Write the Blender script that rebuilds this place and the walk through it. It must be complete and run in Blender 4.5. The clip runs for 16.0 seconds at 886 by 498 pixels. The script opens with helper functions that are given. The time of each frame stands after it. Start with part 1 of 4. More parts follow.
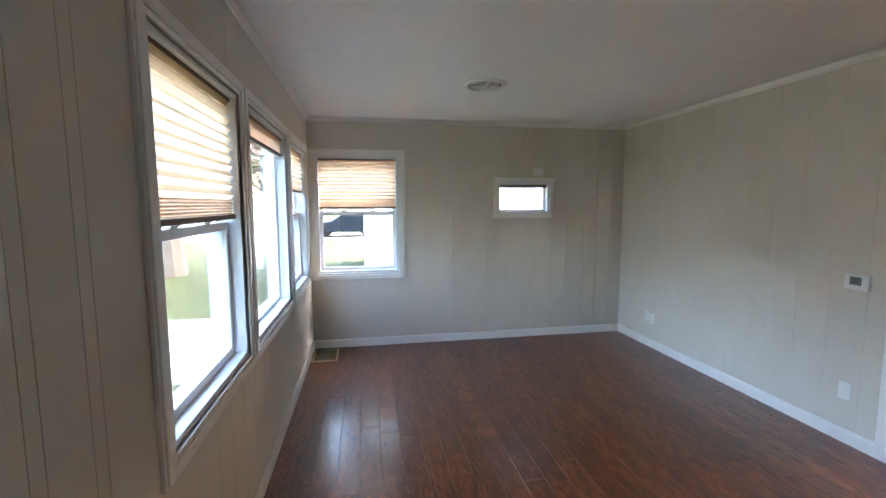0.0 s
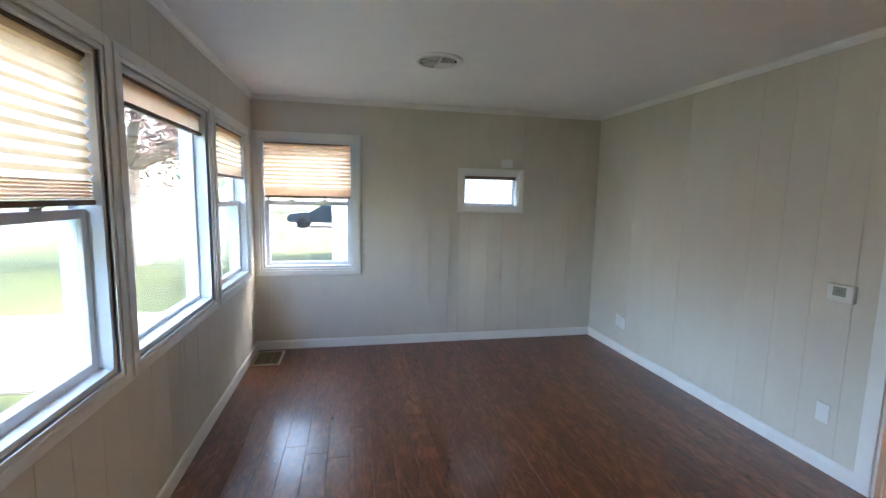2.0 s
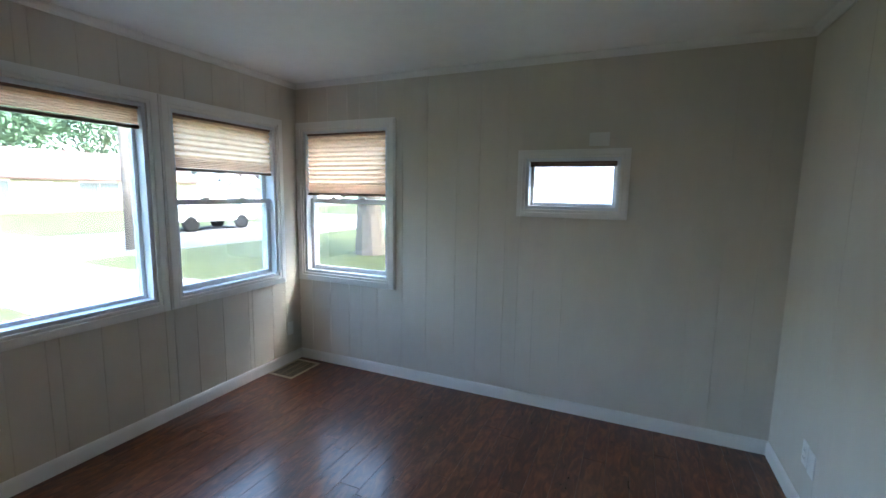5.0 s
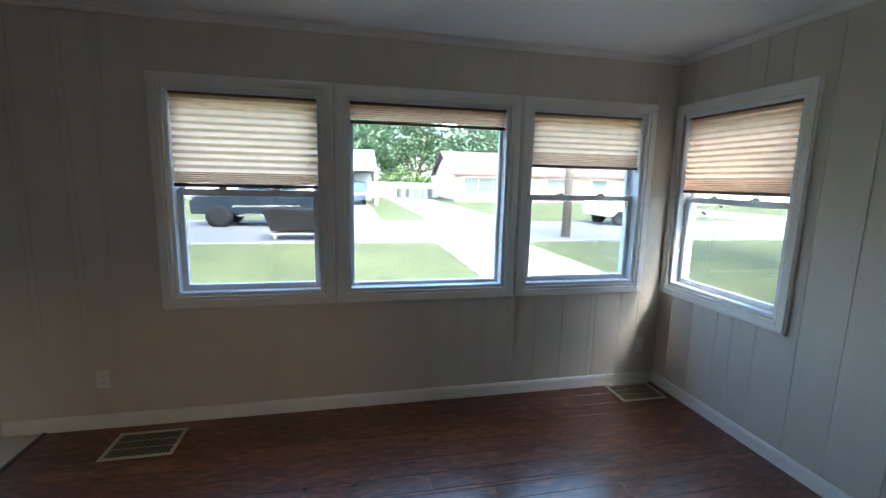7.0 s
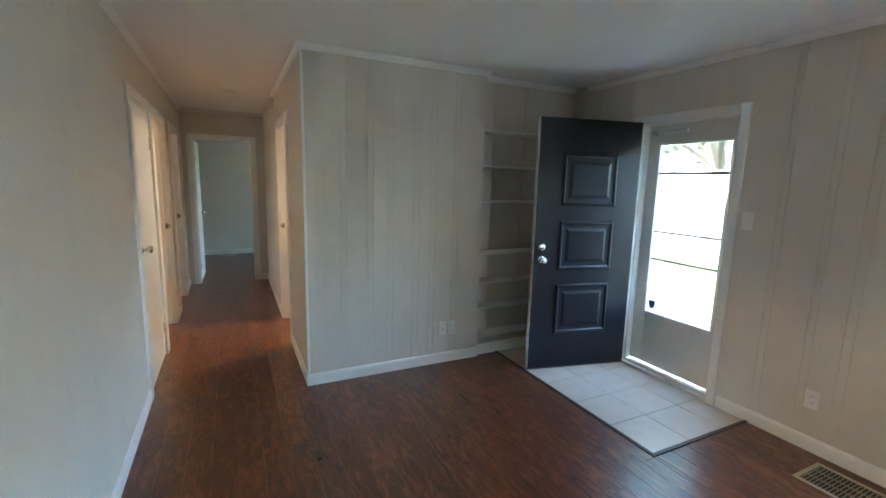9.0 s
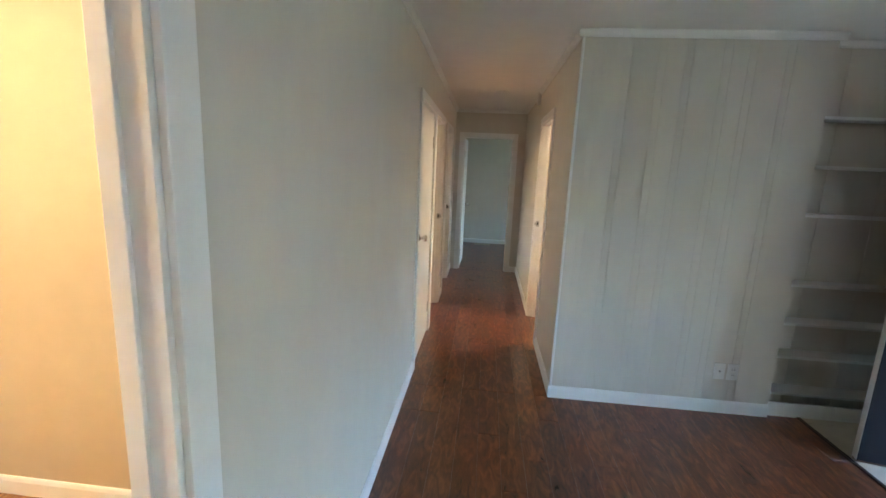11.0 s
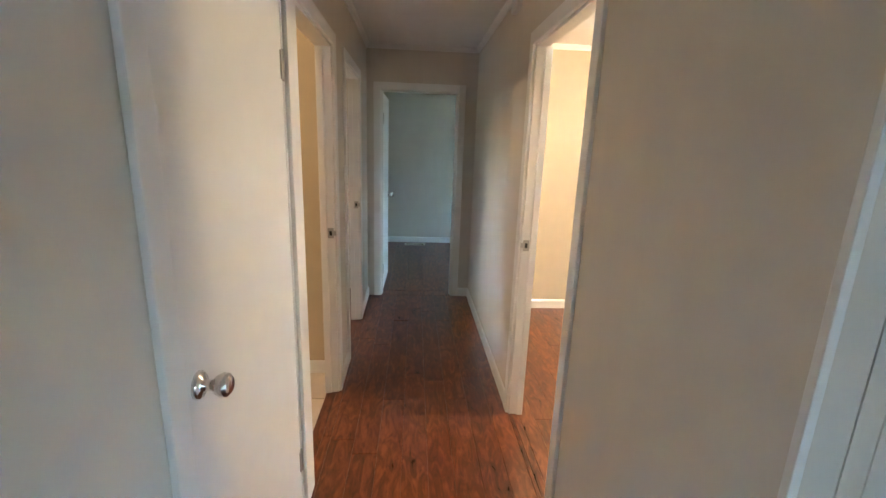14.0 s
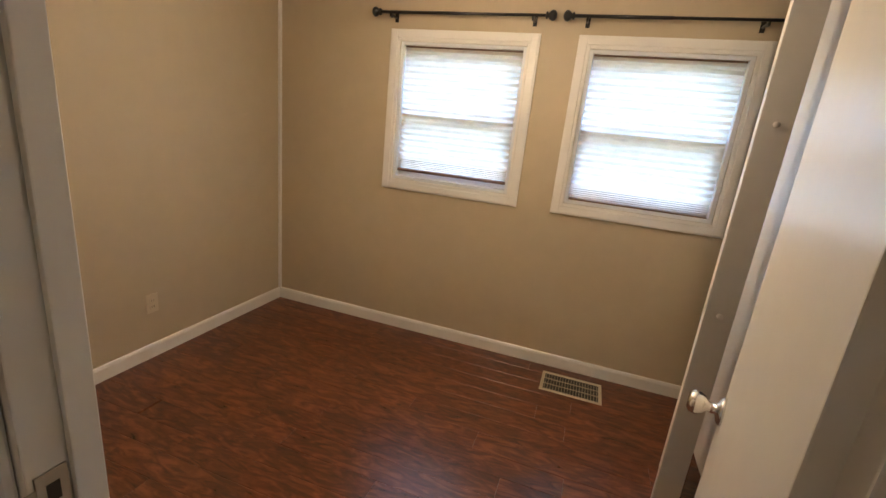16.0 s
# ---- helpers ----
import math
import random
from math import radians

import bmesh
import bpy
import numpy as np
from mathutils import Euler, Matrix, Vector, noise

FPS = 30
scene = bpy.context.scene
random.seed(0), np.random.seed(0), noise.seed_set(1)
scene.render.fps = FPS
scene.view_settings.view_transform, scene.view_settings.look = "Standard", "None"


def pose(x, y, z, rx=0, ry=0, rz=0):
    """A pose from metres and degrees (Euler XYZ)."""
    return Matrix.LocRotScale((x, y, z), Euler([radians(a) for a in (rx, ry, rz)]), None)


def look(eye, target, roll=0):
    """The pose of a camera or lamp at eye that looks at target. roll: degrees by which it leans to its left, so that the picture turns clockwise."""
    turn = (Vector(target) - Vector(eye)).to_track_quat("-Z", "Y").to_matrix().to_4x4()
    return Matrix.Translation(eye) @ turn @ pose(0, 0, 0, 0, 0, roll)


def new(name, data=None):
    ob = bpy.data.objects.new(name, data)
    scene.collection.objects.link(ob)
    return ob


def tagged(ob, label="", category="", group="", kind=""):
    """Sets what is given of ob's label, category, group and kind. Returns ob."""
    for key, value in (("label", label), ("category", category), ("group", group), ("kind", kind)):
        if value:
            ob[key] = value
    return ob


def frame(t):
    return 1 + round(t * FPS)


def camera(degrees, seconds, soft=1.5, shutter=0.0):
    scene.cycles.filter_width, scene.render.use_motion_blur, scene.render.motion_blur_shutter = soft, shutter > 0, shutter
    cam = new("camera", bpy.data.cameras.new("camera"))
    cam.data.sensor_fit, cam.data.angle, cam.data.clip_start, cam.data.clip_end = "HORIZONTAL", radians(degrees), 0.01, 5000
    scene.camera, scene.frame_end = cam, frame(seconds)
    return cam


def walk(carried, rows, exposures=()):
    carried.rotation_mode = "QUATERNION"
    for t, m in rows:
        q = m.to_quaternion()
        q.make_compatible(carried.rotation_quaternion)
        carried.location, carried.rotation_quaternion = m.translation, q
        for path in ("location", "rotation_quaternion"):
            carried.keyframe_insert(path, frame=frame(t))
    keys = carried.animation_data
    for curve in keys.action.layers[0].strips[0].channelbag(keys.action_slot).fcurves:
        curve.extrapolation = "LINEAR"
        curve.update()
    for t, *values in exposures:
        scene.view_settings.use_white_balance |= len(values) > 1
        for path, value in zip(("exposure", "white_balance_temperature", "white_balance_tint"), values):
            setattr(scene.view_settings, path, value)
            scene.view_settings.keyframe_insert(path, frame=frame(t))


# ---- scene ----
cam = camera(91.4, 16.0)
PATH = [
    (0, (0.572, 0.962, 1.534), (0.923, 2.92, 1.329), -0.2),
    (0.5, (0.539, 0.949, 1.524), (0.729, 2.934, 1.375), -0.4),
    (1, (0.564, 0.955, 1.561), (0.675, 2.945, 1.399), 0.0),
    (1.5, (0.602, 1.022, 1.525), (0.725, 3.011, 1.357), 0.7),
    (2, (0.916, 1.263, 1.526), (1.326, 3.206, 1.289), 1.2),
    (2.5, (1.256, 1.411, 1.541), (1.734, 3.336, 1.287), 0.4),
    (3, (1.668, 1.558, 1.555), (2.104, 3.49, 1.278), 0.4),
    (3.2, (1.796, 1.636, 1.532), (2.224, 3.572, 1.265), 0.7),
    (5.3, (2.818, 2.753, 1.528), (1.76, 4.431, 1.277), 1.2),
    (5.5, (2.85, 2.82, 1.527), (1.636, 4.388, 1.267), 1.4),
    (6, (2.895, 3.005, 1.519), (1.396, 4.292, 1.21), 1.6),
    (6.5, (2.825, 3.18, 1.511), (1.1, 4.145, 1.205), 2.4),
    (7, (2.818, 3.305, 1.541), (0.888, 3.726, 1.228), 1.3),
    (7.5, (2.835, 3.364, 1.535), (0.882, 3.065, 1.222), 1.1),
    (8, (2.87, 3.297, 1.548), (1.218, 2.217, 1.228), 0.9),
    (8.5, (2.949, 3.16, 1.553), (1.716, 1.619, 1.228), 0.9),
    (9, (3.039, 3.03, 1.54), (2.17, 1.256, 1.23), 1.4),
    (9.5, (3.063, 2.957, 1.542), (2.706, 1.014, 1.232), 1.2),
    (10, (3.066, 2.934, 1.542), (3.092, 0.958, 1.233), 1.9),
    (10.2, (3.054, 2.925, 1.556), (3.243, 0.96, 1.231), 2.5),
    (12.3, (3.228, 2.043, 1.571), (3.379, 0.091, 1.162), 3.1),
    (12.5, (3.194, 1.884, 1.565), (3.324, -0.068, 1.147), 3.1),
    (13, (3.224, 1.412, 1.543), (3.24, -0.539, 1.102), 3.3),
    (13.5, (3.188, 0.915, 1.533), (3.163, -1.036, 1.09), 1.8),
    (14, (3.163, 0.386, 1.536), (3.025, -1.555, 1.073), 2.0),
    (14.5, (3.15, -0.145, 1.539), (2.59, -2.001, 1.045), 3.0),
    (15, (3.049, -0.655, 1.522), (2.088, -2.337, 1.024), 4.4),
    (15.5, (2.943, -1.059, 1.502), (1.503, -2.354, 1.002), 6.0),
    (16, (2.816, -1.311, 1.496), (0.98, -1.898, 0.963), 6.0),
]
EXPOSURES = [(0, 6.7, 7000, 18), (2, 6.7, 6900, 16), (3.2, 6.6, 6700, 14), (5.5, 6.05, 6300, 10), (7, 5.8, 6300, 10), (8, 6.55, 6300, 10), (9, 7.45, 6200, 8), (10, 7.6, 6200, 8), (12.5, 7.7, 6100, 8), (13.5, 7.75, 5800, 8), (14, 7.6, 5700, 8), (14.5, 7.35, 5700, 12), (15.1, 7.15, 5700, 15), (15.5, 6.55, 5900, 13), (16, 5.55, 6000, 12)]
walk(cam, [(t, look(eye, target, roll)) for t, eye, target, roll in PATH], EXPOSURES)

# ---- world, sun, exposure ----
SUN_EL, SUN_AZ = radians(52), radians(80)
world = bpy.data.worlds.new("sky")
scene.world = world
world.use_nodes = True
wn = world.node_tree
sky = wn.nodes.new("ShaderNodeTexSky")
sky.sky_type, sky.sun_disc, sky.sun_elevation, sky.sun_rotation = "NISHITA", False, SUN_EL, SUN_AZ
sky.air_density, sky.dust_density = 1.0, 3.0
wn.nodes["Background"].inputs["Strength"].default_value = 0.15
wn.links.new(sky.outputs[0], wn.nodes["Background"].inputs["Color"])
sun = new("sun", bpy.data.lights.new("sun", "SUN"))
sun.data.energy, sun.data.angle, sun.data.color = 0.35, radians(12), (1.0, 0.95, 0.88)
sun.matrix_world = look((30 * math.sin(SUN_AZ) * math.cos(SUN_EL), 30 * math.cos(SUN_AZ) * math.cos(SUN_EL), 30 * math.sin(SUN_EL)), (0, 0, 0))


def lamp(name, place, watts, colour, radius=0.06):
    ob = new(name, bpy.data.lights.new(name, "POINT"))
    ob.location = place
    ob.data.energy, ob.data.color, ob.data.shadow_soft_size = watts, colour, radius
    return ob


WARM = (1.0, 0.70, 0.42)
# light of the bedroom ceiling fan
lamp("bedroom_fan_light_and_fill", (1.26, -1.87, 2.0), 0.21, WARM)
lamp("bath_lamp", (5.3, -1.75, 2.2), 0.22, WARM)
lamp("kitchen_lamp", (5.0, 2.6, 2.15), 0.08, WARM)
# fill light added in the side bedroom, which has no fixture
lamp("bedroom_fan_light_and_fill", (5.3, -3.4, 2.2), 0.08, (1.0, 0.72, 0.5))


# ---- materials ----
def material(name, base, rough=0.5, metal=0.0, grain=0.0, scale=6.0, bump=0.0, bump_scale=60.0, stretch=(1, 1, 1), spec=0.5, per_object=0.0):
    """A painted, plastic, metal or mineral surface: base colour varied at two scales, with fine relief."""
    m = bpy.data.materials.new(name)
    m.use_nodes = True
    nt = m.node_tree
    n, l = nt.nodes, nt.links
    b = n["Principled BSDF"]
    b.inputs["Roughness"].default_value, b.inputs["Metallic"].default_value = rough, metal
    b.inputs["Specular IOR Level"].default_value = spec
    b.inputs["Base Color"].default_value = (*base, 1)
    co = n.new("ShaderNodeTexCoord")
    mp = n.new("ShaderNodeMapping")
    mp.inputs["Scale"].default_value = stretch
    l.new(co.outputs["Object"], mp.inputs[0])
    if grain:
        t1, t2 = n.new("ShaderNodeTexNoise"), n.new("ShaderNodeTexNoise")
        t1.inputs["Scale"].default_value, t2.inputs["Scale"].default_value = scale * 0.15, scale
        t1.inputs["Detail"].default_value = t2.inputs["Detail"].default_value = 5
        add = n.new("ShaderNodeMath")
        l.new(mp.outputs[0], t1.inputs[0]), l.new(mp.outputs[0], t2.inputs[0])
        l.new(t1.outputs[0], add.inputs[0]), l.new(t2.outputs[0], add.inputs[1])
        mr = n.new("ShaderNodeMapRange")
        mr.inputs[1].default_value, mr.inputs[2].default_value = 0.6, 1.4
        mr.inputs[3].default_value, mr.inputs[4].default_value = 1 - grain, 1 + grain
        l.new(add.outputs[0], mr.inputs[0])
        out = mr.outputs[0]
        if per_object:
            oi = n.new("ShaderNodeObjectInfo")
            mo = n.new("ShaderNodeMapRange")
            mo.inputs[3].default_value, mo.inputs[4].default_value = 1 - per_object, 1 + per_object
            l.new(oi.outputs["Random"], mo.inputs[0])
            mu = n.new("ShaderNodeMath")
            mu.operation = "MULTIPLY"
            l.new(out, mu.inputs[0]), l.new(mo.outputs[0], mu.inputs[1])
            out = mu.outputs[0]
        hsv = n.new("ShaderNodeHueSaturation")
        hsv.inputs["Color"].default_value = (*base, 1)
        l.new(out, hsv.inputs["Value"])
        l.new(hsv.outputs[0], b.inputs["Base Color"])
    if bump:
        tb, bp = n.new("ShaderNodeTexNoise"), n.new("ShaderNodeBump")
        tb.inputs["Scale"].default_value, tb.inputs["Detail"].default_value = bump_scale, 4
        bp.inputs["Strength"].default_value, bp.inputs["Distance"].default_value = bump, 0.004
        l.new(mp.outputs[0], tb.inputs[0]), l.new(tb.outputs[0], bp.inputs["Height"])
        l.new(bp.outputs[0], b.inputs["Normal"])
    return m


def wood_floor(name, dark, mid, light, rough):
    """Laminate planks along y: streaky hickory figure, tone by plank, scraped relief."""
    m = bpy.data.materials.new(name)
    m.use_nodes = True
    nt = m.node_tree
    n, l = nt.nodes, nt.links
    b = n["Principled BSDF"]
    b.inputs["Coat Weight"].default_value, b.inputs["Coat Roughness"].default_value = 0.3, 0.16
    b.inputs["Specular IOR Level"].default_value = 0.6
    co, oi = n.new("ShaderNodeTexCoord"), n.new("ShaderNodeObjectInfo")
    shift = n.new("ShaderNodeVectorMath")
    shift.operation = "SCALE"
    comb = n.new("ShaderNodeCombineXYZ")
    comb.inputs[0].default_value, comb.inputs[1].default_value, comb.inputs[2].default_value = 3.0, 17.0, 31.0
    l.new(comb.outputs[0], shift.inputs[0]), l.new(oi.outputs["Random"], shift.inputs["Scale"])
    addv = n.new("ShaderNodeVectorMath")
    l.new(co.outputs["Object"], addv.inputs[0]), l.new(shift.outputs[0], addv.inputs[1])
    mp = n.new("ShaderNodeMapping")
    mp.inputs["Scale"].default_value = (1.0, 0.26, 1.0)
    l.new(addv.outputs[0], mp.inputs[0])
    big, fine = n.new("ShaderNodeTexNoise"), n.new("ShaderNodeTexNoise")
    big.inputs["Scale"].default_value, big.inputs["Detail"].default_value, big.inputs["Distortion"].default_value = 24, 5, 1.6
    fine.inputs["Scale"].default_value, fine.inputs["Detail"].default_value = 190, 5
    l.new(mp.outputs[0], big.inputs[0]), l.new(mp.outputs[0], fine.inputs[0])
    mix = n.new("ShaderNodeMath")
    mix.operation = "MULTIPLY_ADD"
    mix.inputs[1].default_value = 0.22
    l.new(fine.outputs[0], mix.inputs[0]), l.new(big.outputs[0], mix.inputs[2])
    tone = n.new("ShaderNodeMath")
    tone.operation = "MULTIPLY_ADD"
    tone.inputs[1].default_value = 0.10
    l.new(oi.outputs["Random"], tone.inputs[0]), l.new(mix.outputs[0], tone.inputs[2])
    ramp = n.new("ShaderNodeValToRGB")
    e = ramp.color_ramp.elements
    e[0].position, e[0].color = 0.40, (*dark, 1)
    e[1].position, e[1].color = 0.88, (*light, 1)
    e.new(0.64).color = (*mid, 1)
    l.new(tone.outputs[0], ramp.inputs[0]), l.new(ramp.outputs[0], b.inputs["Base Color"])
    rr = n.new("ShaderNodeMapRange")
    rr.inputs[3].default_value, rr.inputs[4].default_value = rough - 0.02, rough + 0.03
    l.new(big.outputs[0], rr.inputs[0]), l.new(rr.outputs[0], b.inputs["Roughness"])
    relief = n.new("ShaderNodeTexNoise")
    relief.inputs["Scale"].default_value, relief.inputs["Detail"].default_value = 45, 3
    l.new(mp.outputs[0], relief.inputs[0])
    bp = n.new("ShaderNodeBump")
    bp.inputs["Strength"].default_value, bp.inputs["Distance"].default_value = 0.13, 0.003
    l.new(relief.outputs[0], bp.inputs["Height"]), l.new(bp.outputs[0], b.inputs["Normal"])
    return m


def fabric(name, front, through_colour, share):
    """Pleated shade cloth that lets daylight through."""
    m = bpy.data.materials.new(name)
    m.use_nodes = True
    n, l = m.node_tree.nodes, m.node_tree.links
    n.remove(n["Principled BSDF"])
    d, t, mx = n.new("ShaderNodeBsdfDiffuse"), n.new("ShaderNodeBsdfTranslucent"), n.new("ShaderNodeMixShader")
    co, ns, hs = n.new("ShaderNodeTexCoord"), n.new("ShaderNodeTexNoise"), n.new("ShaderNodeHueSaturation")
    ns.inputs["Scale"].default_value, ns.inputs["Detail"].default_value = 14, 6
    mr = n.new("ShaderNodeMapRange")
    mr.inputs[3].default_value, mr.inputs[4].default_value = 0.75, 1.2
    l.new(co.outputs["Object"], ns.inputs[0]), l.new(ns.outputs[0], mr.inputs[0]), l.new(mr.outputs[0], hs.inputs["Value"])
    hs.inputs["Color"].default_value = (*through_colour, 1)
    l.new(hs.outputs[0], t.inputs[0])
    d.inputs[0].default_value, mx.inputs[0].default_value = (*front, 1), share
    l.new(d.outputs[0], mx.inputs[1]), l.new(t.outputs[0], mx.inputs[2]), l.new(mx.outputs[0], n["Material Output"].inputs[0])
    return m


def pane_glass(name, tint=(0.97, 0.985, 0.98)):
    m = bpy.data.materials.new(name)
    m.use_nodes = True
    n, l = m.node_tree.nodes, m.node_tree.links
    n.remove(n["Principled BSDF"])
    t, g, mx, lw = n.new("ShaderNodeBsdfTransparent"), n.new("ShaderNodeBsdfGlossy"), n.new("ShaderNodeMixShader"), n.new("ShaderNodeLayerWeight")
    lw.inputs[0].default_value = 0.5
    pw, fr = n.new("ShaderNodeMath"), n.new("ShaderNodeMapRange")
    pw.operation, pw.inputs[1].default_value = "POWER", 5.0
    fr.inputs[3].default_value, fr.inputs[4].default_value = 0.035, 0.7
    l.new(lw.outputs["Facing"], pw.inputs[0]), l.new(pw.outputs[0], fr.inputs[0])
    g.inputs["Roughness"].default_value = 0.02
    t.inputs[0].default_value = (*tint, 1)
    l.new(fr.outputs[0], mx.inputs[0]), l.new(t.outputs[0], mx.inputs[1]), l.new(g.outputs[0], mx.inputs[2])
    l.new(mx.outputs[0], n["Material Output"].inputs[0])
    return m


def glowing(name, colour, strength):
    m = bpy.data.materials.new(name)
    m.use_nodes = True
    b = m.node_tree.nodes["Principled BSDF"]
    b.inputs["Base Color"].default_value = (0.9, 0.88, 0.82, 1)
    b.inputs["Emission Color"].default_value, b.inputs["Emission Strength"].default_value = (*colour, 1), strength
    return m


PAINT = material("beige_wall_paint", (0.63, 0.585, 0.508), 0.48, grain=0.05, scale=8, bump=0.12, bump_scale=140, stretch=(1, 1, 0.4))
PAINT_WARM = material("tan_wall_paint", (0.52, 0.44, 0.31), 0.55, grain=0.05, scale=8, bump=0.12, bump_scale=140)
CEIL = material("ceiling_paint", (0.86, 0.845, 0.82), 0.8, grain=0.03, scale=10, bump=0.25, bump_scale=220)
TRIM = material("white_trim_paint", (0.80, 0.79, 0.76), 0.32, grain=0.03, scale=12, bump=0.06, bump_scale=90)
VINYL = material("white_vinyl", (0.74, 0.77, 0.80), 0.35, grain=0.02, scale=9)
FLOOR_WOOD = wood_floor("red_brown_laminate", (0.042, 0.012, 0.006), (0.118, 0.033, 0.013), (0.245, 0.082, 0.032), 0.28)
OAK = wood_floor("golden_oak_laminate", (0.16, 0.07, 0.025), (0.30, 0.14, 0.05), (0.45, 0.24, 0.10), 0.35)
DARKGAP = material("dark_joint", (0.02, 0.012, 0.01), 0.8, grain=0.1)
CLOTH = fabric("pleated_shade_cloth", (0.70, 0.54, 0.38), (0.72, 0.49, 0.32), 0.78)
CLOTH_PALE = fabric("pale_shade_cloth", (0.72, 0.62, 0.50), (0.85, 0.78, 0.70), 0.6)
RAIL = material("brown_shade_rail", (0.17, 0.10, 0.065), 0.5, grain=0.08)
GLASS = pane_glass("window_glass", (0.58, 0.61, 0.605))
GLASS_CLEAR = pane_glass("clear_glass", (0.86, 0.88, 0.875))
GLASS_SCREEN = pane_glass("screened_glass", (0.54, 0.57, 0.56))
BLACK_DOOR = material("black_door_paint", (0.009, 0.010, 0.014), 0.34, grain=0.15, scale=10, bump=0.08, bump_scale=70, spec=0.32)
STORM = material("storm_door_paint", (0.66, 0.63, 0.57), 0.45, grain=0.05, scale=7)
CHROME = material("chrome", (0.78, 0.77, 0.74), 0.14, metal=1.0, grain=0.04)
STEEL = material("worn_steel", (0.45, 0.43, 0.40), 0.35, metal=1.0, grain=0.12)
TILE = material("cream_floor_tile", (0.62, 0.53, 0.43), 0.28, grain=0.10, scale=9, per_object=0.05, bump=0.05, bump_scale=40)
GROUT = material("tan_grout", (0.36, 0.31, 0.25), 0.9, grain=0.15, scale=30)
TAN_METAL = material("tan_enamel_metal", (0.58, 0.52, 0.38), 0.4, grain=0.06, scale=20)
LOUVRE = material("dull_tan_louvre", (0.33, 0.29, 0.20), 0.5, grain=0.1, scale=20)
DUCT = material("dark_duct", (0.035, 0.035, 0.032), 0.7, grain=0.2)
PLASTIC = material("white_plastic", (0.78, 0.77, 0.74), 0.35, grain=0.02)
IVORY = material("ivory_plastic", (0.60, 0.52, 0.38), 0.4, grain=0.03)
SCREEN = material("grey_lcd", (0.20, 0.23, 0.20), 0.25, grain=0.04)
BLACK = material("black_enamel", (0.010, 0.010, 0.011), 0.28, grain=0.2)
# real wood colour; on the closet it stands for shade
CABINET = material("dark_brown_cabinet_wood_and_gap_shade", (0.040, 0.019, 0.011), 0.4, grain=0.25, scale=12, stretch=(1, 1, 0.15))
COUNTER = material("tan_laminate_counter", (0.50, 0.37, 0.22), 0.35, grain=0.14, scale=40)
GRASS = material("lawn_grass", (0.052, 0.060, 0.027), 0.9, grain=0.38, scale=2.6, bump=0.9, bump_scale=45, spec=0.1)
CONCRETE = material("pale_concrete", (0.145, 0.142, 0.134), 0.9, grain=0.14, scale=4, bump=0.3, bump_scale=60, spec=0.2)
ASPHALT = material("worn_grey_asphalt", (0.085, 0.085, 0.09), 0.9, grain=0.16, scale=3, bump=0.4, bump_scale=90, spec=0.2)
JOINT = material("joint_weeds", (0.10, 0.085, 0.05), 0.95, grain=0.3, scale=10)
SIDING = material("white_siding", (0.62, 0.63, 0.65), 0.55, grain=0.04, scale=5)
SIDING_YELLOW = material("cream_yellow_siding", (0.30, 0.27, 0.165), 0.6, grain=0.05, scale=5)
SIDING_GREY = material("grey_blue_siding", (0.34, 0.37, 0.40), 0.6, grain=0.05, scale=5)
ROOF_RED = material("red_brown_shingle", (0.085, 0.048, 0.044), 0.9, grain=0.2, scale=12, bump=0.4, bump_scale=30)
ROOF_GREY = material("grey_shingle", (0.20, 0.21, 0.22), 0.9, grain=0.2, scale=12, bump=0.4, bump_scale=30)
FAR_GLASS = material("far_window_glass", (0.07, 0.085, 0.09), 0.15, spec=0.25, grain=0.2, scale=2)
BARK = material("grey_bark", (0.13, 0.105, 0.085), 0.95, grain=0.35, scale=9, bump=1.0, bump_scale=30, stretch=(1, 1, 0.25))
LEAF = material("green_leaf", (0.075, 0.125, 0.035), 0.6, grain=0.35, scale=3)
# bluer copy of the leaf green: distance haze put into the colour
LEAF_FAR_HAZE = material("hazed_blue_green_leaf", (0.065, 0.115, 0.06), 0.7, grain=0.3, scale=1)
LEAF_PURPLE = material("purple_leaf", (0.085, 0.05, 0.045), 0.6, grain=0.35, scale=3)
CAR_BLUE = material("dark_blue_car_paint", (0.008, 0.013, 0.020), 0.25, spec=0.25, grain=0.05)
CAR_WHITE = material("white_car_paint", (0.74, 0.75, 0.76), 0.22, grain=0.02)
CAR_NAVY = material("navy_car_paint", (0.03, 0.055, 0.13), 0.22, grain=0.05)
TYRE = material("tyre_rubber", (0.012, 0.012, 0.013), 0.95, spec=0.08, grain=0.2)
TARP = material("charcoal_tarp", (0.009, 0.009, 0.010), 0.95, spec=0.04, grain=0.25, scale=6, bump=0.6, bump_scale=12)
BIN_BLUE = material("blue_bin_plastic", (0.05, 0.11, 0.20), 0.5, grain=0.1)
BIN_DARK = material("dark_bin_plastic", (0.03, 0.04, 0.04), 0.5, grain=0.1)
STICKER = material("blue_sticker", (0.02, 0.16, 0.42), 0.4, grain=0.05)


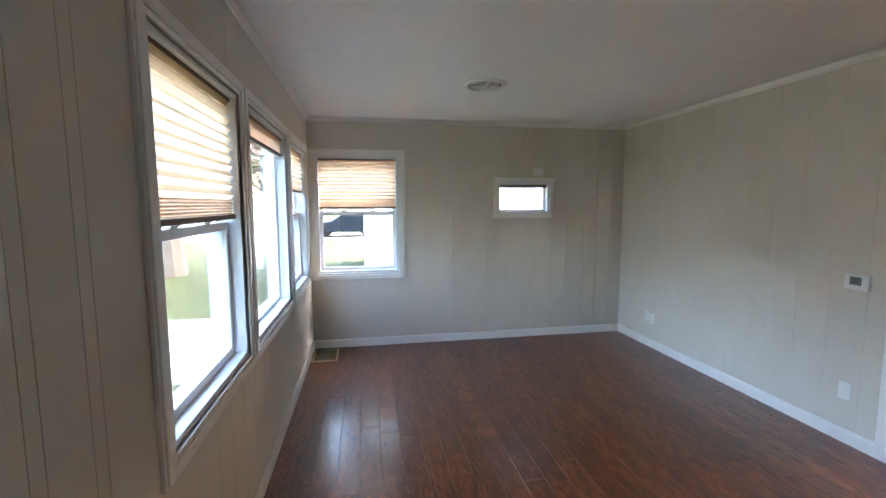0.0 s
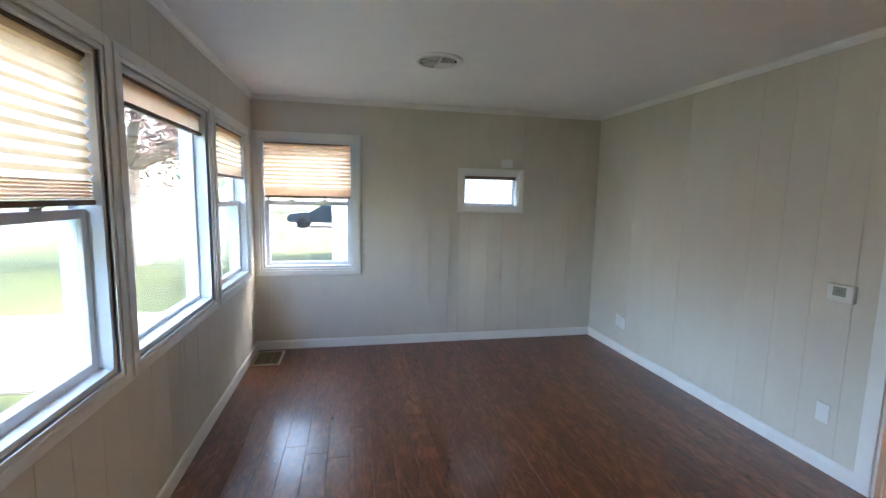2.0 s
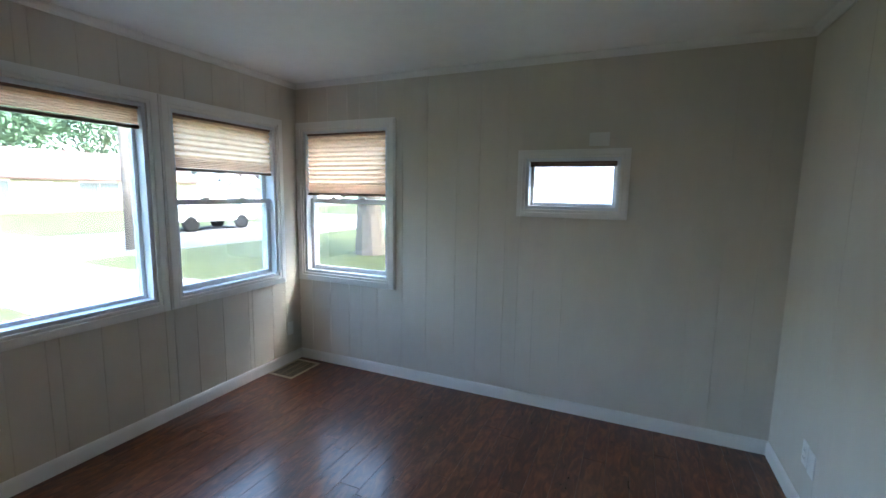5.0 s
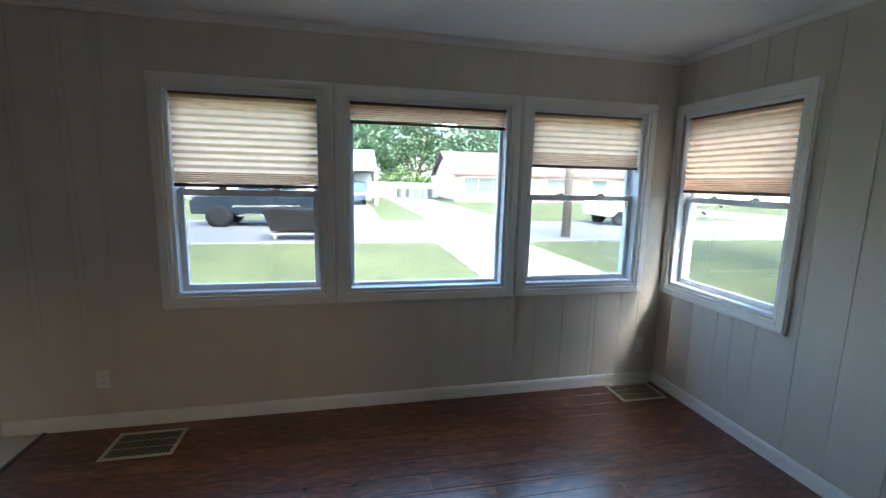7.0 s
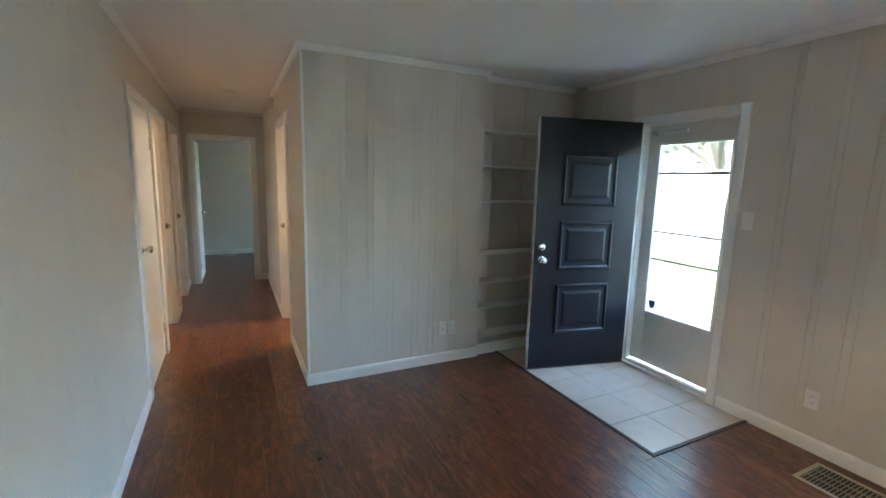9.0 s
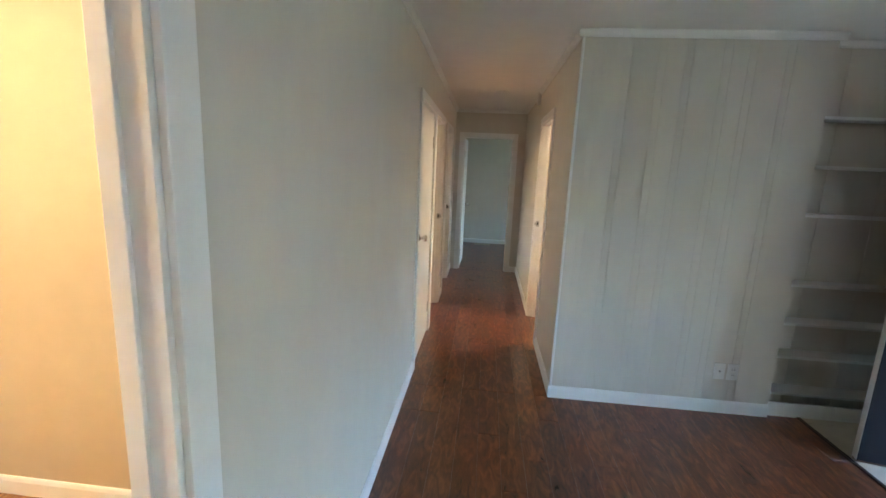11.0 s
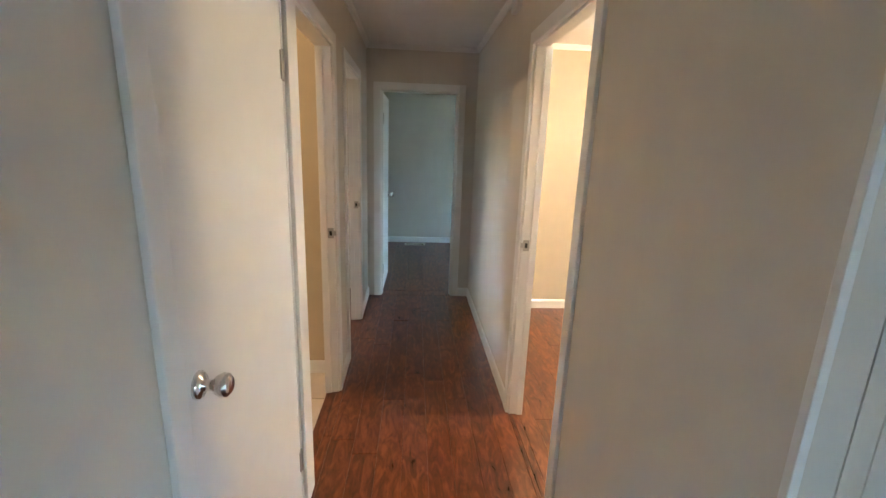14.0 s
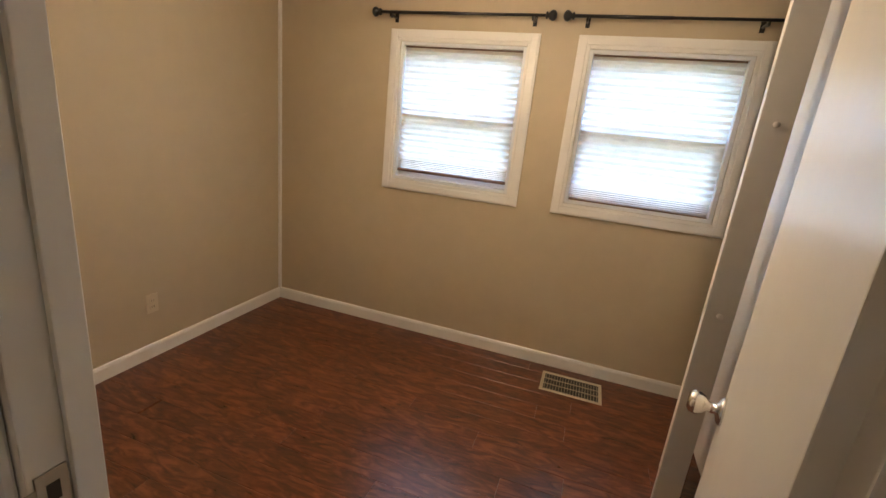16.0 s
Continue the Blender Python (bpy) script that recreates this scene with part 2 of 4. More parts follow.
# ---- mesh helpers ----
def add_box(bm, b, bevel=0.0, m=None):
    x0, y0, z0, x1, y1, z1 = b
    tmp = bmesh.new()
    r = bmesh.ops.create_cube(tmp, size=1)
    bmesh.ops.transform(tmp, verts=r["verts"], matrix=Matrix.Translation(((x0 + x1) / 2, (y0 + y1) / 2, (z0 + z1) / 2)) @ Matrix.Diagonal((abs(x1 - x0), abs(y1 - y0), abs(z1 - z0), 1)))
    if bevel:
        bmesh.ops.bevel(tmp, geom=tmp.edges[:], offset=bevel, segments=2, affect="EDGES", profile=0.6)
    if m:
        bmesh.ops.transform(tmp, verts=tmp.verts[:], matrix=m)
    data = bpy.data.meshes.new("tmp")
    tmp.to_mesh(data)
    tmp.free()
    bm.from_mesh(data)
    bpy.data.meshes.remove(data)


def finish(bm, name, mat, parent=None, smooth=False):
    data = bpy.data.meshes.new(name)
    bm.to_mesh(data)
    bm.free()
    data.materials.append(mat)
    if smooth:
        for p in data.polygons:
            p.use_smooth = True
    ob = new(name, data)
    if parent:
        ob.parent = parent
    return ob


def boxes(name, parts, mat, parent=None, bevel=0.0, m=None):
    bm = bmesh.new()
    for b in parts:
        add_box(bm, b, bevel, m)
    return finish(bm, name, mat, parent)


def turned(name, rings, mat, parent=None, m=None, seg=20, smooth=True):
    """A turned body: rings of (radius, height) about local z."""
    bm = bmesh.new()
    loops = []
    for r, h in rings:
        loops.append([bm.verts.new((max(r, 1e-4) * math.cos(2 * math.pi * k / seg), max(r, 1e-4) * math.sin(2 * math.pi * k / seg), h)) for k in range(seg)])
    for a, b in zip(loops, loops[1:]):
        for k in range(seg):
            bm.faces.new((a[k], a[(k + 1) % seg], b[(k + 1) % seg], b[k]))
    bm.faces.new(loops[0][::-1]), bm.faces.new(loops[-1])
    bmesh.ops.recalc_face_normals(bm, faces=bm.faces[:])
    if m:
        bmesh.ops.transform(bm, verts=bm.verts[:], matrix=m)
    return finish(bm, name, mat, parent, smooth)


def prism(name, outline, depth, mat, parent=None, m=None, bevel=0.0):
    """An outline in local x and z, pushed out along y by depth."""
    bm = bmesh.new()
    a = [bm.verts.new((x, 0, z)) for x, z in outline]
    b = [bm.verts.new((x, depth, z)) for x, z in outline]
    bm.faces.new(a), bm.faces.new(b[::-1])
    for k in range(len(a)):
        j = (k + 1) % len(a)
        bm.faces.new((a[j], a[k], b[k], b[j]))
    bmesh.ops.recalc_face_normals(bm, faces=bm.faces[:])
    if bevel:
        bmesh.ops.bevel(bm, geom=bm.edges[:], offset=bevel, segments=2, affect="EDGES", profile=0.6)
    if m:
        bmesh.ops.transform(bm, verts=bm.verts[:], matrix=m)
    return finish(bm, name, mat, parent)


def empty(name, m, label, category, group="", kind=""):
    ob = new(name)
    ob.matrix_world = m
    ob.empty_display_size = 0.1
    return tagged(ob, label, category, group, kind)


# wall frames: local u runs along the wall, w goes out through it, z is up
FRONT = pose(0, 0, 0, 0, 0, 90)
NORTH_Y, EAST_X, CEIL_Z, SOUTH_Y = 5.642, 3.63, 2.43, -0.14
NORTH = pose(0, NORTH_Y, 0)


def spans(u0, u1, z0, z1, openings):
    """The rectangle u0..u1, z0..z1 less its openings, as rectangles."""
    cuts = sorted({u0, u1, *[c for o in openings for c in (o[0], o[1]) if u0 < c < u1]})
    out = []
    for a, b in zip(cuts, cuts[1:]):
        z = z0
        for o in sorted((o for o in openings if o[0] < (a + b) / 2 < o[1]), key=lambda o: o[2]):
            if o[2] > z:
                out.append((a, b, z, o[2]))
            z = max(z, o[3])
        if z < z1:
            out.append((a, b, z, z1))
    return out


def wall(name, label, m, u0, u1, thick, openings=(), mat=PAINT, z1=CEIL_Z + 0.05, skin=0.0):
    ob = boxes(name, [(a, skin, c, b, thick, d) for a, b, c, d in spans(u0, u1, -0.02, z1, openings)], mat, None, 0, m)
    return tagged(ob, label, "wall", kind="structure")


def panelling(parent, m, edges, openings, mat=PAINT, gap=0.0035, depth=0.007, z1=CEIL_Z):
    """Vertical panel boards before a wall, with open grooves between them."""
    for a, b in zip(edges, edges[1:]):
        parts = [(x, 0, c, y, depth, d) for x, y, c, d in spans(a + gap / 2, b - gap / 2, 0.0, z1, openings)]
        boxes("panel", parts, mat, parent, 0, m)


# ---- large structure ----
WIN = [(2.275, 3.14), (3.29, 4.36), (4.51, 5.39)]
WZ0, WZ1 = 0.81, 2.035
DOOR_O = (0.44, 1.245, -0.02, 2.04)
BED_WIN = [(-2.645, -1.814), (-1.452, -0.62)]
FRONT_OPEN = [DOOR_O, *[(a, b, WZ0, WZ1) for a, b in WIN], *[(a, b, 1.127, 2.02) for a, b in BED_WIN], (-5.95, -4.45, 0.62, 2.04)]
NORTH_OPEN = [(0.075, 0.925, WZ0, WZ1), (2.035, 2.645, 1.43, 1.775)]
wall_front = wall("wall_front", "beige painted panelled outside wall with windows", FRONT, -6.62, 5.8, 0.16, FRONT_OPEN, skin=0.004)
wall_north = wall("wall_north", "beige painted panelled end wall", NORTH, -0.16, EAST_X + 0.12, 0.16, NORTH_OPEN, skin=0.004)
EAST = pose(3.601, 0, 0, 0, 0, -89.656)  # u = -y; the wall stands a little askew


def ex(y):
    return 3.601 - 0.006 * y


D1, LD, LD2, KIT = (0.38, 1.21), (1.325, 2.115), (2.54, 3.285), (-2.865, -2.155)
EAST_OPEN = [(a, b, -0.02, 2.04) for a, b in (D1, LD, LD2)] + [(KIT[0], KIT[1], -0.02, 2.0)]
wall_east = wall("wall_east", "beige painted long inner wall", EAST, -5.8, 4.0, 0.085, EAST_OPEN, skin=0.004)
HALL_X, BED_N = 2.58, -0.33
wall_south = wall("wall_south", "beige panelled wall between living room and bedroom", pose(0, SOUTH_Y, 0, 0, 0, 180), -HALL_X, -1.127, 0.19, skin=0.003)
wall_nook = wall("wall_nook", "beige panelled back of the shelf nook", pose(0, -0.29, 0, 0, 0, 180), -1.127, 0.0, 0.04, skin=0.004)
RD = (-1.873, -1.10)
wall_hall = wall("wall_hall", "beige painted hall wall beside the bedroom", pose(HALL_X, 0, 0, 0, 0, 90), -3.935, SOUTH_Y - 0.19, 0.06, [(RD[0], RD[1], -0.02, 2.04)])
END_O = (2.75, 3.50, -0.02, 2.04)
wall_hall_end = wall("wall_hall_end", "beige painted wall at the end of the hall", pose(0, -3.935, 0, 0, 0, 180), -EAST_X - 0.11, -HALL_X + 0.07, 0.11, [(-END_O[1], -END_O[0], -0.02, 2.04)])
wall("wall_bedroom", "tan painted bedroom wall", pose(0, -3.61, 0, 0, 0, 180), -HALL_X + 0.07, 0.16, 0.11, mat=PAINT_WARM)
wall("wall_far_room", "beige painted far room wall", pose(0, -6.51, 0, 0, 0, 180), -6.7, 0.16, 0.14)
wall("wall_far_room_side", "beige painted far room side wall", pose(4.4, 0, 0, 0, 0, -90), 4.21, 6.51, 0.11)
wall("wall_back", "tan painted back outside wall", pose(6.6, 0, 0, 0, 0, -90), -5.8, 6.4, 0.16, [(3.2, 3.5, 1.35, 1.8)], mat=PAINT_WARM)
wall("wall_kitchen_north", "tan painted kitchen wall", pose(0, 5.2, 0), EAST_X + 0.03, 6.6, 0.11, mat=PAINT_WARM)
wall("wall_kitchen_south", "tan painted kitchen wall", pose(0, 1.2, 0, 0, 0, 180), -6.6, -EAST_X - 0.03, 0.11, mat=PAINT_WARM)
wall("wall_bath_north", "tan painted bathroom wall", pose(0, -1.18, 0), EAST_X + 0.03, 6.6, 0.08, mat=PAINT_WARM)
wall("wall_bath_south", "tan painted bathroom wall", pose(0, -2.35, 0, 0, 0, 180), -6.6, -EAST_X - 0.03, 0.07, mat=PAINT_WARM)
wall("wall_room_south", "beige painted room wall", pose(0, -4.145, 0, 0, 0, 180), -6.6, -EAST_X - 0.03, 0.11, mat=PAINT)

NORTH_EDGES = (0.0, 0.14, 0.34, 0.54, 0.66, 0.82, 1.06, 1.276, 1.52, 1.697, 1.903, 2.006, 2.122, 2.32, 2.48, 2.69, 2.86, 3.08, 3.24, 3.42, EAST_X)
panelling(wall_north, NORTH, NORTH_EDGES, NORTH_OPEN, depth=0.004)
W_EDGES = (-0.29, 0.0, 0.36, 1.525, 1.565, 1.765, 1.805, 1.94, 1.985, 2.66, 2.83, 3.01, 3.20, 3.42, 3.60, 3.77, 3.83, 4.03, 4.23, 4.40, 4.46, 4.62, 4.83, 5.06, 5.10, 5.31, 5.46, NORTH_Y)
panelling(wall_front, FRONT, W_EDGES, FRONT_OPEN, gap=0.0022, depth=0.004)
panelling(wall_front, FRONT, (-3.61, BED_N), FRONT_OPEN, mat=PAINT_WARM, gap=0.002, depth=0.004)
S_EDGES = (-HALL_X + 0.002, -2.50, -2.455, -2.33, -2.285, -2.125, -2.08, -1.97, -1.925, -1.755, -1.705, -1.61, -1.565, -1.40, -1.355, -1.13)
panelling(wall_south, pose(0, SOUTH_Y, 0, 0, 0, 180), S_EDGES, [], depth=0.003)
panelling(wall_nook, pose(0, -0.29, 0, 0, 0, 180), (-1.127, -0.95, -0.62, -0.3, 0.0), [], depth=0.004)
E_EDGES = (-NORTH_Y, -4.99, -4.34, -3.72, -3.5, -3.28, -3.06, 4.0)
panelling(wall_east, EAST, E_EDGES, EAST_OPEN, gap=0.002, depth=0.004)
# posts and corner trims
tagged(boxes("trim", [(HALL_X - 0.012, SOUTH_Y - 0.01, 0.0, HALL_X + 0.006, SOUTH_Y + 0.006, CEIL_Z)], TRIM, None, 0.003), "white corner bead on the hall corner", "trim", kind="structure")
tagged(boxes("trim", [(0.0, -3.61, 0.09, 0.02, -3.588, CEIL_Z)], TRIM, None, 0.004), "white corner moulding in the bedroom", "trim", kind="structure")
tagged(boxes("trim", [(0.0, -0.29, 0.0, 0.05, -0.16, CEIL_Z)], PAINT), "beige boxed corner post in the shelf nook", "trim", kind="structure")

ceiling = tagged(boxes("ceiling", [(-0.16, -6.62, CEIL_Z, 6.75, 5.8, CEIL_Z + 0.1)], CEIL), "white painted textured ceiling", "ceiling", kind="structure")
# never in view: added to keep outside light from leaking into the rooms
tagged(prism("roof", [(-0.35, 2.55), (3.3, 3.7), (7.0, 2.55), (7.0, 2.67), (3.3, 3.85), (-0.35, 2.67)], 13.4, ROOF_GREY, None, pose(0, -7.0, 0)), "unseen grey shingle roof of the house, added against light leaks", "roof", kind="structure")


def strip(name, label, runs, mat=TRIM, profile="base"):
    """Baseboard or crown along runs of (x0, y0, x1, y1, nx, ny): n points into the room."""
    bm = bmesh.new()
    for x0, y0, x1, y1, nx, ny in runs:
        prof = [(0, 0.0), (0.013, 0.0), (0.013, 0.068), (0.009, 0.082), (0.004, 0.088), (0, 0.088)] if profile == "base" else [(0, CEIL_Z), (0, CEIL_Z - 0.042), (0.008, CEIL_Z - 0.040), (0.012, CEIL_Z - 0.026), (0.026, CEIL_Z - 0.012), (0.030, CEIL_Z - 0.001), (0.030, CEIL_Z)]
        a = [bm.verts.new((x0 + nx * d, y0 + ny * d, z)) for d, z in prof]
        b = [bm.verts.new((x1 + nx * d, y1 + ny * d, z)) for d, z in prof]
        for k in range(len(a)):
            j = (k + 1) % len(a)
            bm.faces.new((a[k], a[j], b[j], b[k]))
        bm.faces.new(a), bm.faces.new(b[::-1])
    bmesh.ops.recalc_face_normals(bm, faces=bm.faces[:])
    return tagged(finish(bm, name, mat), label, "moulding", kind="structure")


CAS = 0.06
strip("baseboard", "white painted baseboard", [
    (0, 1.31, 0, NORTH_Y, 1, 0), (0, NORTH_Y, EAST_X, NORTH_Y, 0, -1), (ex(NORTH_Y), NORTH_Y, ex(2.94), 2.94, -1, 0), (ex(2.08), 2.08, ex(-0.32), -0.32, -1, 0),
    (ex(-2.175), -2.175, ex(-2.48), -2.48, -1, 0), (ex(-3.345), -3.345, ex(-3.935), -3.935, -1, 0), (HALL_X + 0.013, SOUTH_Y, 1.127, SOUTH_Y, 0, 1), (HALL_X, SOUTH_Y, HALL_X, RD[1] + CAS, 1, 0),
    (HALL_X, RD[0] - CAS, HALL_X, -3.935, 1, 0), (HALL_X, -3.935, 2.69, -3.935, 0, 1), (0, -3.61, 0, BED_N, 1, 0), (0, -3.61, 2.52, -3.61, 0, 1),
    (2.52, -3.61, 2.52, RD[0] - CAS, -1, 0), (0, -6.51, 4.4, -6.51, 0, 1), (4.4, -6.51, 4.4, -4.08, -1, 0), (EAST_X + 0.06, -2.35, 6.6, -2.35, 0, 1), (EAST_X + 0.06, -4.145, 6.6, -4.145, 0, 1), (EAST_X + 0.11, 1.2, 6.6, 1.2, 0, 1)])
strip("crown_moulding", "slim white crown moulding under the ceiling", [
    (0, -0.16, 0, NORTH_Y, 1, 0), (0, NORTH_Y, EAST_X, NORTH_Y, 0, -1), (ex(NORTH_Y), NORTH_Y, ex(-3.935), -3.935, -1, 0), (HALL_X + 0.03, SOUTH_Y, 1.127 - 0.03, SOUTH_Y, 0, 1), (1.127, SOUTH_Y, 1.127, -0.29, -1, 0),
    (HALL_X, -3.935, HALL_X, SOUTH_Y, 1, 0), (1.127, -0.29, 0.05, -0.29, 0, 1), (EAST_X, -3.935, HALL_X, -3.935, 0, 1), (0, -3.61, 0, BED_N, 1, 0), (0, -3.61, 2.52, -3.61, 0, 1), (0, BED_N, 2.52, BED_N, 0, -1),
    (0, -6.51, 4.4, -6.51, 0, 1)], profile="crown")

# floors: a subfloor, with planks on it further down
floor = tagged(boxes("floor", [(-0.16, -6.62, -0.12, 6.75, 5.8, -0.012)], DARKGAP), "dark red-brown laminate plank floor", "floor", kind="structure")
tile_bed = tagged(boxes("entry_floor", [(0.0, -0.29, -0.011, 0.9, 1.51, -0.003)], GROUT), "cream tiled entry floor with tan grout", "floor", kind="structure")
tagged(boxes("trim", [(0.898, -0.2, -0.008, 0.922, 1.532, 0.007), (0.0, 1.508, -0.008, 0.898, 1.532, 0.007)], CABINET, None, 0.003), "dark brown edging strip round the tiles", "trim", kind="structure")


# ---- windows ----
def window(number, m, u0, u1, z0, z1, hung=True, rail=1.44, cas=0.072, glass=GLASS, low_glass=None, label="white double-hung window in a stepped white casing"):
    root = empty("window_%d" % number, m, label, "window", kind="structure")
    c = cas
    parts = []
    for k, (t, a, b) in enumerate(((0.014, 0.0, c), (0.021, 0.010, c - 0.022), (0.017, c - 0.016, c))):
        o, i = c - a, c - b
        parts += [(u0 - o, -t, z0 - o, u0 - i, 0.0, z1 + o), (u1 + i, -t, z0 - o, u1 + o, 0.0, z1 + o), (u0 - i, -t, z1 + i, u1 + i, 0.0, z1 + o), (u0 - i, -t, z0 - o, u1 + i, 0.0, z0 - i)]
    boxes("casing", parts, TRIM, root, 0.0025)
    f = 0.022
    boxes("frame", [(u0, 0.0, z0, u0 + f, 0.155, z1), (u1 - f, 0.0, z0, u1, 0.155, z1), (u0 + f, 0.0, z1 - f, u1 - f, 0.155, z1), (u0 + f, 0.0, z0, u1 - f, 0.155, z0 + f)], VINYL, root, 0.002)
    a, b = u0 + f, u1 - f

    def sash(name, p0, p1, w, s, g):
        boxes(name, [(a, w, p0, a + s, w + 0.032, p1), (b - s, w, p0, b, w + 0.032, p1), (a + s, w, p1 - s, b - s, w + 0.032, p1), (a + s, w, p0, b - s, w + 0.032, p0 + s)], VINYL, root, 0.003)
        p = boxes("pane", [(a + s - 0.005, w + 0.014, p0 + s - 0.005, b - s + 0.005, w + 0.018, p1 - s + 0.005)], g, root)
        p.visible_shadow = False

    if hung:
        sash("upper_sash", rail - 0.02, z1 - f, 0.095, 0.036, glass)
        sash("lower_sash", z0 + f, rail + 0.022, 0.055, 0.036, low_glass or glass)
        for q in (0.30, 0.68):
            x = a + (b - a) * q
            boxes("sash_lock", [(x - 0.03, 0.056, rail + 0.022, x + 0.03, 0.082, rail + 0.030), (x - 0.008, 0.050, rail + 0.030, x + 0.034, 0.066, rail + 0.038), (x - 0.014, 0.060, rail + 0.030, x + 0.014, 0.078, rail + 0.042)], STEEL, root, 0.002)
    else:
        sash("fixed_sash", z0 + f, z1 - f, 0.07, 0.022, glass)
    return root


def blind(m, u0, u1, top, bottom, pitch, w=0.022, depth=0.019, cloth=CLOTH, squash=5, tight=0.012, label="peach pleated shade drawn half down"):
    """A pleated shade: even pleats above, gathered pleats over the bottom rail."""
    root = empty("pleated_shade", m @ Matrix.Translation((0, 0, top)), label, "blind", "pleated window shades")
    zs, z = [0.0], 0.0
    low = bottom - top + 0.02
    gather = squash * tight
    while z - pitch / 2 > low + gather:
        z -= pitch / 2
        zs.append(z)
    while z > low:
        z -= tight / 2
        zs.append(z)
    bm = bmesh.new()
    rows = [[bm.verts.new((u, w + (depth if k % 2 else 0.0), zz)) for u in (u0, u1)] for k, zz in enumerate(zs)]
    for p, q in zip(rows, rows[1:]):
        bm.faces.new((p[0], p[1], q[1], q[0]))
    finish(bm, "cloth", cloth, root)
    boxes("head_rail", [(u0, w - 0.002, -0.002, u1, w + depth + 0.004, 0.022)], RAIL, root, 0.002)
    boxes("bottom_rail", [(u0, w - 0.003, low - 0.024, u1, w + depth + 0.003, low - 0.004)], RAIL, root, 0.003)
    return root


W1, W2, W3 = WIN
window(1, FRONT, *W1, WZ0, WZ1, rail=1.435, low_glass=GLASS_SCREEN)
window(2, FRONT, *W2, WZ0, WZ1, hung=False, label="large white fixed picture window in a stepped casing")
window(3, FRONT, *W3, WZ0, WZ1, rail=1.435, low_glass=GLASS_SCREEN)
window(4, NORTH, 0.075, 0.925, WZ0, WZ1, rail=1.44, low_glass=GLASS_SCREEN)
window(5, NORTH, 2.035, 2.645, 1.43, 1.775, hung=False, cas=0.055, label="small white fixed window high on the wall")
window(6, FRONT, *BED_WIN[0], 1.127, 2.02, rail=1.567, glass=GLASS_CLEAR)
window(7, FRONT, *BED_WIN[1], 1.127, 2.02, rail=1.567, glass=GLASS_CLEAR)
window(8, FRONT, -5.95, -4.45, 0.62, 2.04, rail=1.5)
blind(FRONT, W1[0] + 0.026, W1[1] - 0.026, 2.0, 1.475, 0.042)
blind(FRONT, W2[0] + 0.026, W2[1] - 0.026, 2.0, 1.885, 0.014, squash=1, label="peach pleated shade drawn up under the head")
blind(FRONT, W3[0] + 0.026, W3[1] - 0.026, 2.0, 1.65, 0.038)
blind(NORTH, 0.101, 0.899, 2.0, 1.495, 0.038)
blind(NORTH, 2.06, 2.62, 1.742, 1.722, 0.012, squash=1, label="brown pleated shade drawn up tight")
blind(FRONT, BED_WIN[0][0] + 0.026, BED_WIN[0][1] - 0.026, 1.99, 1.186, 0.040, cloth=CLOTH_PALE, label="white pleated shade drawn almost down")
blind(FRONT, BED_WIN[1][0] + 0.026, BED_WIN[1][1] - 0.026, 1.99, 1.140, 0.040, cloth=CLOTH_PALE, label="white pleated shade drawn down")


# ---- doors ----
def door_frame(number, m, u0, u1, top, wall_t, label, cas=CAS, both=True, mat=TRIM):
    root = empty("door_frame_%d" % number, m, label, "door frame", kind="structure")
    sides = [(-0.016, 0.0)] + ([(wall_t, wall_t + 0.016)] if both else [])
    for w0, w1 in sides:
        boxes("casing", [(u0 - cas, w0, 0, u0 + 0.004, w1, top + cas), (u1 - 0.004, w0, 0, u1 + cas, w1, top + cas), (u0 + 0.004, w0, top - 0.004, u1 - 0.004, w1, top + cas)], mat, root, 0.004)
    boxes("jamb", [(u0 - 0.002, 0.001, 0, u0 + 0.016, wall_t - 0.001, top), (u1 - 0.016, 0.001, 0, u1 + 0.002, wall_t - 0.001, top), (u0 + 0.016, 0.001, top - 0.016, u1 - 0.016, wall_t - 0.001, top + 0.002),
                   (u0 + 0.016, 0.045, 0, u0 + 0.026, 0.08, top - 0.016), (u1 - 0.026, 0.045, 0, u1 - 0.016, 0.08, top - 0.016)], mat, root, 0.002)
    return root


def strike(parent, u, side, z):
    """A strike plate on a jamb face at u; side +1 faces towards larger u."""
    boxes("strike_plate", [(min(u, u + 0.003 * side), 0.008, z - 0.03, max(u, u + 0.003 * side), 0.042, z + 0.03), (min(u, u + 0.003 * side), -0.006, z - 0.014, max(u, u + 0.003 * side), 0.008, z + 0.014)], STEEL, parent, 0.0008)
    boxes("latch_hole", [(min(u + 0.002 * side, u + 0.004 * side), 0.018, z - 0.013, max(u + 0.002 * side, u + 0.004 * side), 0.032, z + 0.013)], BLACK, parent)


KNOB = [(0.030, 0.0), (0.031, 0.004), (0.026, 0.010), (0.012, 0.014), (0.011, 0.030), (0.020, 0.038), (0.026, 0.050), (0.025, 0.062), (0.016, 0.068)]


def knob(parent, x, y, z, out):
    """out: +1 or -1 along local y."""
    return turned("knob", KNOB, CHROME, parent, pose(x, y, z, -90 * out))


def hinges(parent, x, y, zs):
    for z in zs:
        boxes("hinge", [(x - 0.012, y - 0.003, z - 0.045, x + 0.018, y + 0.003, z + 0.045)], STEEL, parent, 0.001)
        turned("hinge_pin", [(0.006, z - 0.05), (0.006, z + 0.05)], STEEL, parent, pose(x - 0.004, y, 0), seg=10)


